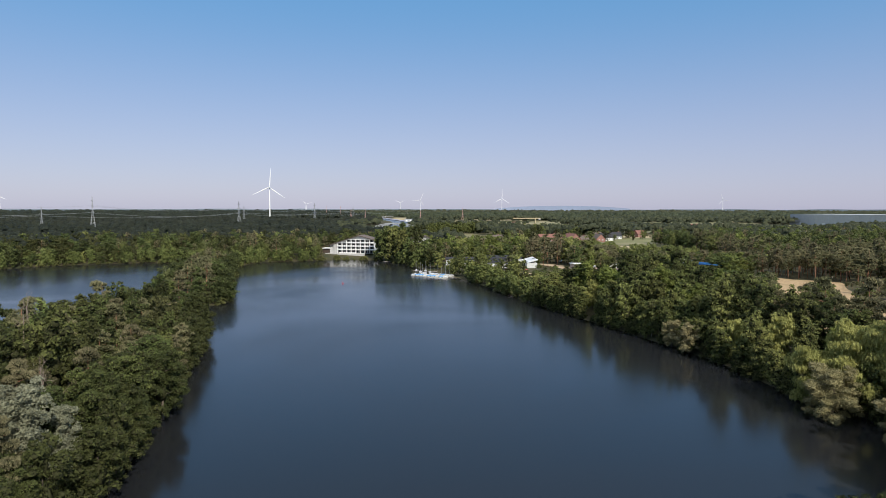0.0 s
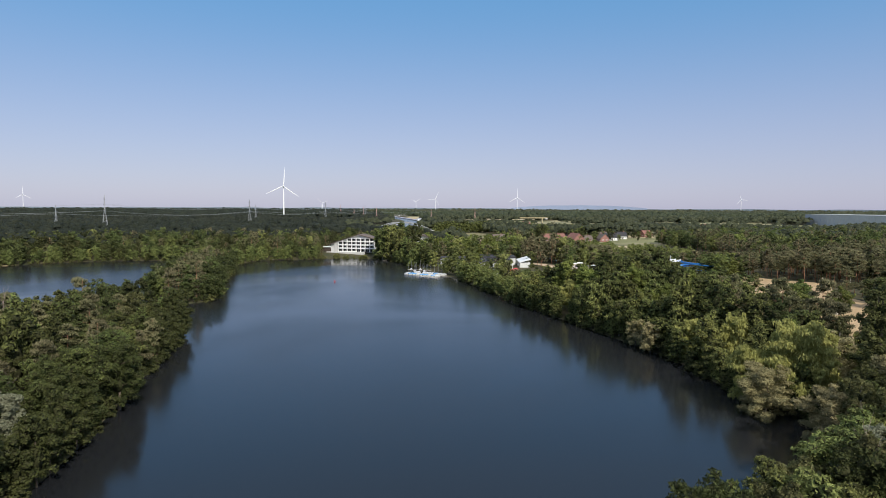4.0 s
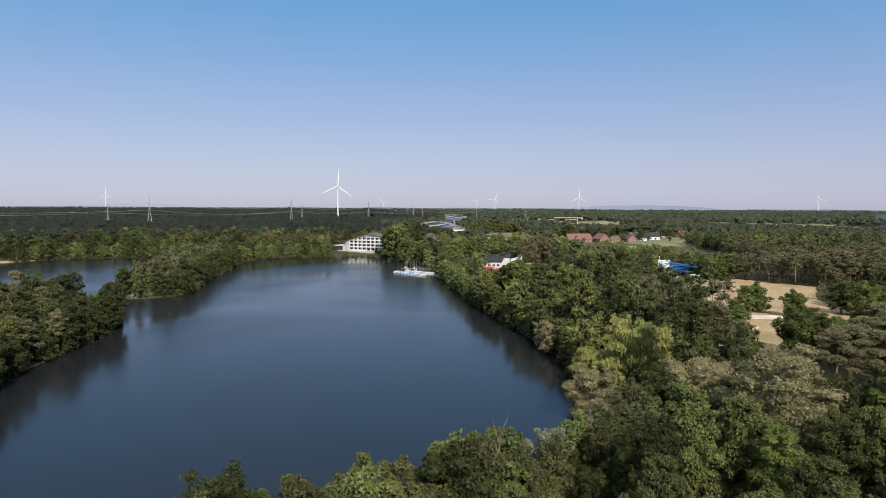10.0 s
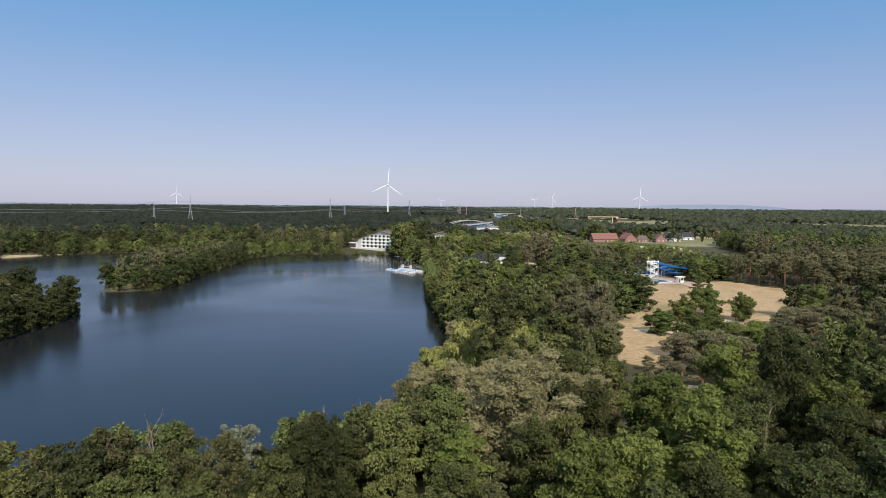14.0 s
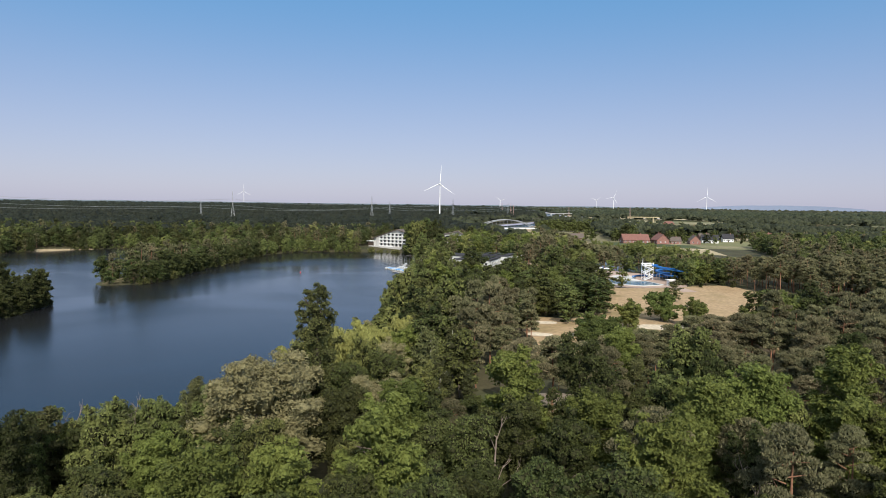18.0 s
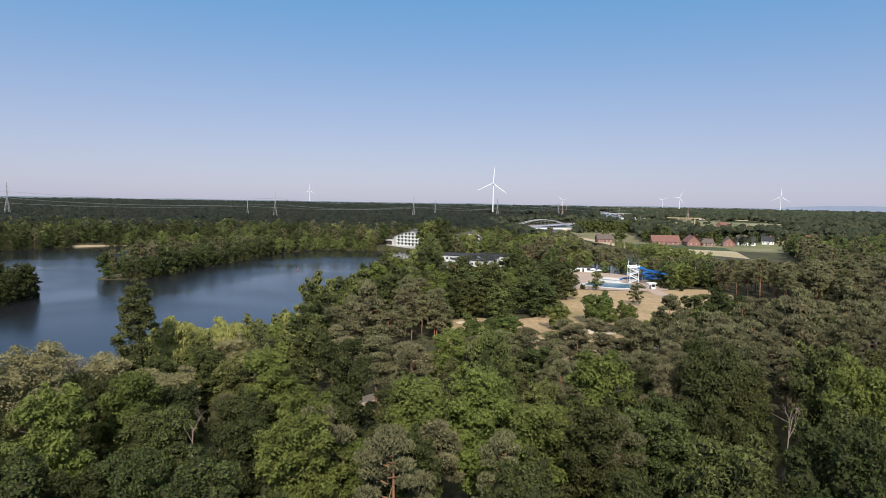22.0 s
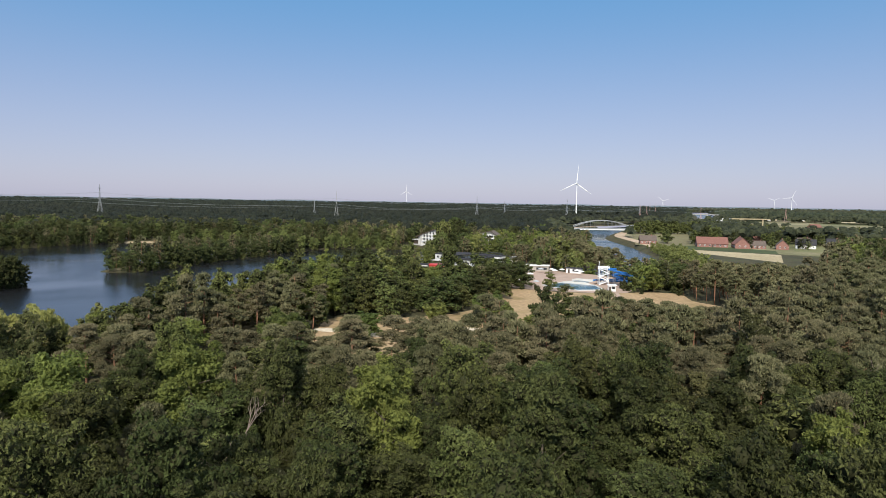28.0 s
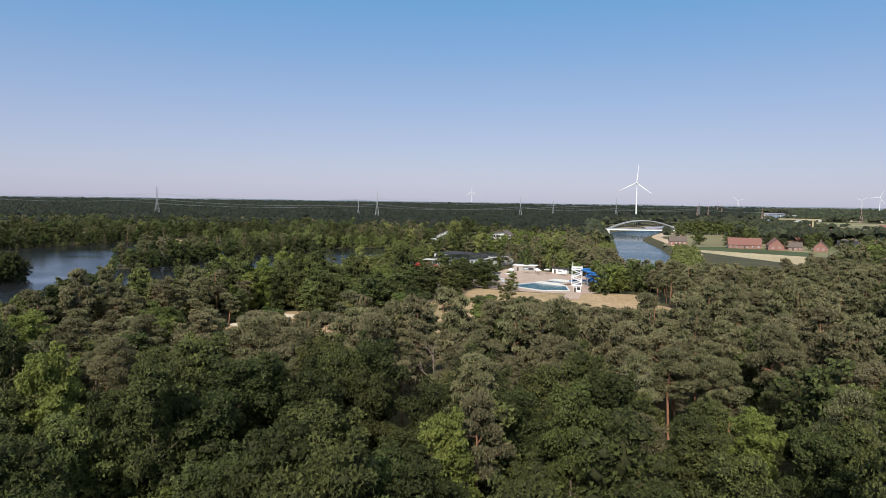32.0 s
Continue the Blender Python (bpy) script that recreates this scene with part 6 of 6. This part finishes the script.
def pylon(x, y, h, turn, paint, label, arms=((0.62, 0.36), (0.76, 0.28), (0.89, 0.2))):
    """A lattice mast: four tapering legs, braces and three cross arms."""
    p = empty("power_pylon", pose(x, y, GROUND_Z, 0, 0, turn), label, "pylon", "pylons of the power line")
    w = h * 0.085

    def half(z):
        return w * (1 - 0.86 * min(1, z / (h * 0.62))) if z < h * 0.62 else w * 0.14 * (1 - 0.7 * (z - h * 0.62) / (h * 0.38))

    for sx in (-1, 1):
        for sy in (-1, 1):
            bm = bmesh.new()
            zs = [-1, h * 0.3, h * 0.62, h]
            for a, b in zip(zs[:-1], zs[1:]):
                add_tube(bm, (sx * half(max(a, 0)), sy * half(max(a, 0)), a), (sx * half(b), sy * half(b), b), 0.17, 0.14, 4)
            part("leg", bm, paint, p)
    bm = bmesh.new()
    zs = [h * 0.62 * (1 - 0.74 ** k) / (1 - 0.74 ** 8) for k in range(9)] + [h * (0.66 + 0.05 * k) for k in range(7)]
    for a, b in zip(zs[:-1], zs[1:]):
        for s in (-1, 1):
            add_tube(bm, (-half(a), s * half(a), a), (half(b), s * half(b), b), 0.08, 0.08, 3)
            add_tube(bm, (half(a), s * half(a), a), (-half(b), s * half(b), b), 0.08, 0.08, 3)
            add_tube(bm, (s * half(a), -half(a), a), (s * half(b), half(b), b), 0.08, 0.08, 3)
    part("bracing", bm, paint, p)
    for f, ln in arms:
        bm = bmesh.new()
        for s in (-1, 1):
            add_tube(bm, (0, 0, h * f), (s * h * ln * 0.5, 0, h * f), 0.22, 0.1, 4)
            add_tube(bm, (0, 0, h * f + h * 0.05), (s * h * ln * 0.5, 0, h * f), 0.14, 0.1, 4)
        part("cross_arm", bm, paint, p)


P_LAB = "grey steel lattice power pylon above the woods"
LINE = [(-1060, 420, 54), (-708, 583, 54), (-411, 765, 50), (-310, 991, 47), (-232, 1180, 46), (-168, 1409, 44), (-60, 1800, 44)]
for x, y, h in LINE[:5]:
    pylon(x, y, h, -50, M_STEEL, P_LAB)
LINE2 = [(-900, 640, 40), (-497, 807, 38), (-360, 1180, 40), (-215, 1560, 40)]
for x, y, h in LINE2[1:]:
    pylon(x, y, h, -35, M_STEEL, P_LAB)
for x, y, h in [(-49, 1409, 33), (-168, 1409, 36), (55, 1829, 38), (-240, 1700, 38), (-330, 2100, 42), (-420, 2350, 44)]:
    pylon(x, y, h, -70, M_RED_STEEL, "red and white painted lattice pylon near the canal")


def cables(line, offs, f):
    """Sagging wires from mast to mast."""
    for (x0, y0, h0), (x1, y1, h1) in zip(line[:-1], line[1:]):
        d = Vector((x1 - x0, y1 - y0, 0)).normalized()
        s = Vector((d.y, -d.x, 0))
        for o in offs:
            bm = bmesh.new()
            pts = []
            for k in range(13):
                t = k / 12
                z = GROUND_Z + (h0 + (h1 - h0) * t) * f - 9.0 * 4 * t * (1 - t) * 0.6
                pts.append(Vector((x0 + (x1 - x0) * t, y0 + (y1 - y0) * t, z)) + s * o)
            rings = [[bm.verts.new(p + s * 0.08 * math.cos(a) + Vector((0, 0, 0.08 * math.sin(a)))) for a in (0, 2.1, 4.2)] for p in pts]
            for r0, r1 in zip(rings[:-1], rings[1:]):
                for k in range(3):
                    bm.faces.new((r0[k], r0[(k + 1) % 3], r1[(k + 1) % 3], r1[k]))
            ob = part("power_cable", bm, M_STEEL, None)
            tagged(ob, "thin sagging power cable strung between pylons", "cable", "cables of the power line")


cables(LINE, (-8, 8), 0.62)
cables(LINE, (-6, 6), 0.78)
cables(LINE2, (-6, 6), 0.7)


def crane(x, y):
    c = empty("tower_crane", pose(x, y, GROUND_Z, 0, 0, 20), "ochre tower crane standing by farm houses", "crane")
    part("mast", box(-0.7, -0.7, 0, 0.7, 0.7, 22), M_FIELD_TAN, c)
    part("jib", box(-34, -0.5, 22.002, 8, 0.5, 23.2), M_FIELD_TAN, c)
    part("counterweight", box(5, -1, 20.6, 8, 1, 21.99), M_CONCRETE, c)


crane(128, 905)


def hill():
    bm = bmesh.new()
    n = 40
    lo, hi = [], []
    for i in range(n + 1):
        t = i / n
        b = radians(3.0 + 11.5 * t)
        x, y = 130 + 4700 * math.sin(b), 4700 * math.cos(b)
        z = 36 + 24 * math.sin(math.pi * t) ** 0.7 * (0.9 + 0.12 * noise.noise((t * 6, 2, 0)))
        lo.append(bm.verts.new((x, y, 0)))
        hi.append(bm.verts.new((x, y, z)))
    for i in range(n):
        bm.faces.new((lo[i], lo[i + 1], hi[i + 1], hi[i]))
    tagged(part("backdrop_hill", bm, M_HILL, None), "long low hill on the horizon in painted haze blue", "hill", kind="structure")


hill()


# ---- boats and jetties ----
def jetty(x, y, ax, ay, length, width, label):
    j = empty("jetty", frame_at(x, y, 0, ax, ay), label, "jetty", "jetties of the sailing club")
    n = int(length / 0.6)
    for i in range(n):
        part("plank", box(i * 0.6, -width / 2, 0.42, i * 0.6 + 0.55, width / 2, 0.5), M_WOOD_GREY, j)
    for i in range(int(length / 5) + 1):
        for s in (-1, 1):
            part("pile", tube((min(i * 5, length - 0.3) + 0.2, s * (width / 2 - 0.15), -1.4), (min(i * 5, length - 0.3) + 0.2, s * (width / 2 - 0.15), 0.418), 0.12, n=6), M_WOOD_DARK, j)


jetty(7, 372, -24, 19, 30, 2.2, "grey planked sailing jetty with moored boats")
jetty(2, 362, -22, 18, 14, 1.8, "grey planked sailing jetty with moored boats")
jetty(-4, 406, -14, 4, 16, 1.8, "grey planked sailing jetty with moored boats")
jetty(-38, 488, -8, -10, 9, 1.6, "small planked landing stage below the hotel")
jetty(-131, 486, 6, -6, 6, 1.6, "small planked landing stage by the far shore")


def sail_boat(x, y, turn, ln, cover, mast, label):
    b = empty("sailing_boat", pose(x, y, 0.05, 0, 0, turn), label, "boat", "moored sailing boats")
    bm = bmesh.new()
    rings = []
    for f, w, k in ((-0.5, 0.75, 0.0), (-0.25, 0.95, -0.12), (0.1, 1.0, -0.15), (0.35, 0.62, -0.05), (0.5, 0.05, 0.12)):
        xx, hw = f * ln, w * ln * 0.17
        rings.append([bm.verts.new((xx, hw, 0.62 + max(0, f) * 0.2)), bm.verts.new((xx, hw * 0.8, 0.1 + k)), bm.verts.new((xx, 0, -0.1 + k)), bm.verts.new((xx, -hw * 0.8, 0.1 + k)), bm.verts.new((xx, -hw, 0.62 + max(0, f) * 0.2))])
    for r, q in zip(rings[:-1], rings[1:]):
        for i in range(4):
            bm.faces.new((r[i], r[i + 1], q[i + 1], q[i]))
        bm.faces.new((r[4], r[0], q[0], q[4]))
    bm.faces.new(rings[0])
    bm.faces.new(rings[-1])
    part("hull", bm, M_RENDER, b)
    bm = bmesh.new()
    r1 = [bm.verts.new(p) for p in ((-0.48 * ln, 0.13 * ln, 0.66), (-0.48 * ln, 0, 1.05), (-0.48 * ln, -0.13 * ln, 0.66))]
    r2 = [bm.verts.new(p) for p in ((0.3 * ln, 0.1 * ln, 0.74), (0.3 * ln, 0, 1.25), (0.3 * ln, -0.1 * ln, 0.74))]
    bm.faces.new(r1)
    bm.faces.new(r2[::-1])
    for i in range(3):
        bm.faces.new((r1[i], r1[(i + 1) % 3], r2[(i + 1) % 3], r2[i]))
    part("cover", bm, cover, b)
    part("mast", tube((0.12 * ln, 0, 0.5), (0.12 * ln, 0, mast), 0.06, 0.04, 6), M_STEEL, b)
    part("boom", tube((0.12 * ln, 0, 1.35), (-0.4 * ln, 0, 1.3), 0.05, 0.05, 6), M_STEEL, b)


rng = np.random.default_rng(9)
for i in range(9):
    t = 4 + i * 2.9
    bx, by = 7 - 24 / 30.6 * t, 372 + 19 / 30.6 * t
    for s in (-1, 1):
        if rng.random() < 0.9:
            sail_boat(bx + s * 19 / 30.6 * 4.2, by + s * 24 / 30.6 * 4.2, math.degrees(math.atan2(24, 19)) + rng.uniform(-4, 4) + (180 if s > 0 else 0), rng.uniform(4.6, 5.8), M_BLUE_TARP if rng.random() < 0.5 else M_GREY_TARP, rng.uniform(6.0, 7.5), "white sailing dinghy under a tarpaulin moored at the jetty")
for i in range(4):
    sail_boat(-8 - i * 3, 401 + i * 1.0 + (i % 2) * 9, 90 + rng.uniform(-8, 8), 5.0, M_GREY_TARP, 6.5, "white sailing dinghy under a tarpaulin moored at the jetty")


def buoy(x, y, label):
    b = empty("buoy", pose(x, y, 0), label, "buoy")
    part("float", tube((0, 0, -0.3), (0, 0, 0.45), 0.45, 0.3, 12), M_RED_PAINT, b)
    part("top_mark", tube((0, 0, 0.45), (0, 0, 1.1), 0.08, 0.18, 10), M_RED_PAINT, b)


buoy(-53, 343, "red mooring buoy floating on the open lake")


# ---- dead and bare trees ----
def bare_tree(x, y, h, label, seed, mat):
    r = np.random.default_rng(seed)
    e = empty("bare_tree", pose(x, y, float(elev([x], [y])[0]), 0, 0, r.uniform(0, 360)), label, "dead tree", "bare dead trees of the wood")
    bm = bmesh.new()

    def grow(p, d, ln, rad, depth):
        q = p + d * ln
        add_tube(bm, p, q, rad, rad * 0.6, 5)
        if depth:
            for k in range(3 if depth > 1 else 2):
                a = Vector(r.normal(size=3)) * 0.55
                grow(p + d * ln * r.uniform(0.55, 1.0), (d + a + Vector((0, 0, 0.25))).normalized(), ln * r.uniform(0.45, 0.7), rad * 0.5, depth - 1)

    k = Vector((r.uniform(-0.4, 0.4), r.uniform(-0.4, 0.4), h * 0.55))
    add_tube(bm, (0, 0, -0.8), k, 0.17, 0.12, 6)
    part("trunk", bm, mat, e)
    bm = bmesh.new()
    grow(k, Vector((0.05, 0, 1)).normalized(), h * 0.3, 0.11, 3)
    part("leader", bm, mat, e)
    for i in range(4):
        a = i * 1.7 + r.uniform(0, 1)
        bm = bmesh.new()
        grow(Vector((0, 0, h * r.uniform(0.3, 0.55))), Vector((math.cos(a), math.sin(a), 0.9)).normalized(), h * 0.22, 0.06, 2)
        part("branch", bm, mat, e)


for i, (x, y, h) in enumerate([(59, 66, 15), (56, 62, 14), (44, 56, 12), (91, 99, 14), (70, 84, 12), (76, 88, 12), (124, 90, 13), (150, 88, 12), (-60, 96, 14), (-84, 130, 17), (-96, 150, 17), (186, 110, 16), (240, 180, 15), (205, 178, 14)]):
    bare_tree(x, y, h, "bare dead tree with pale bleached branches", 300 + i, M_DEAD)
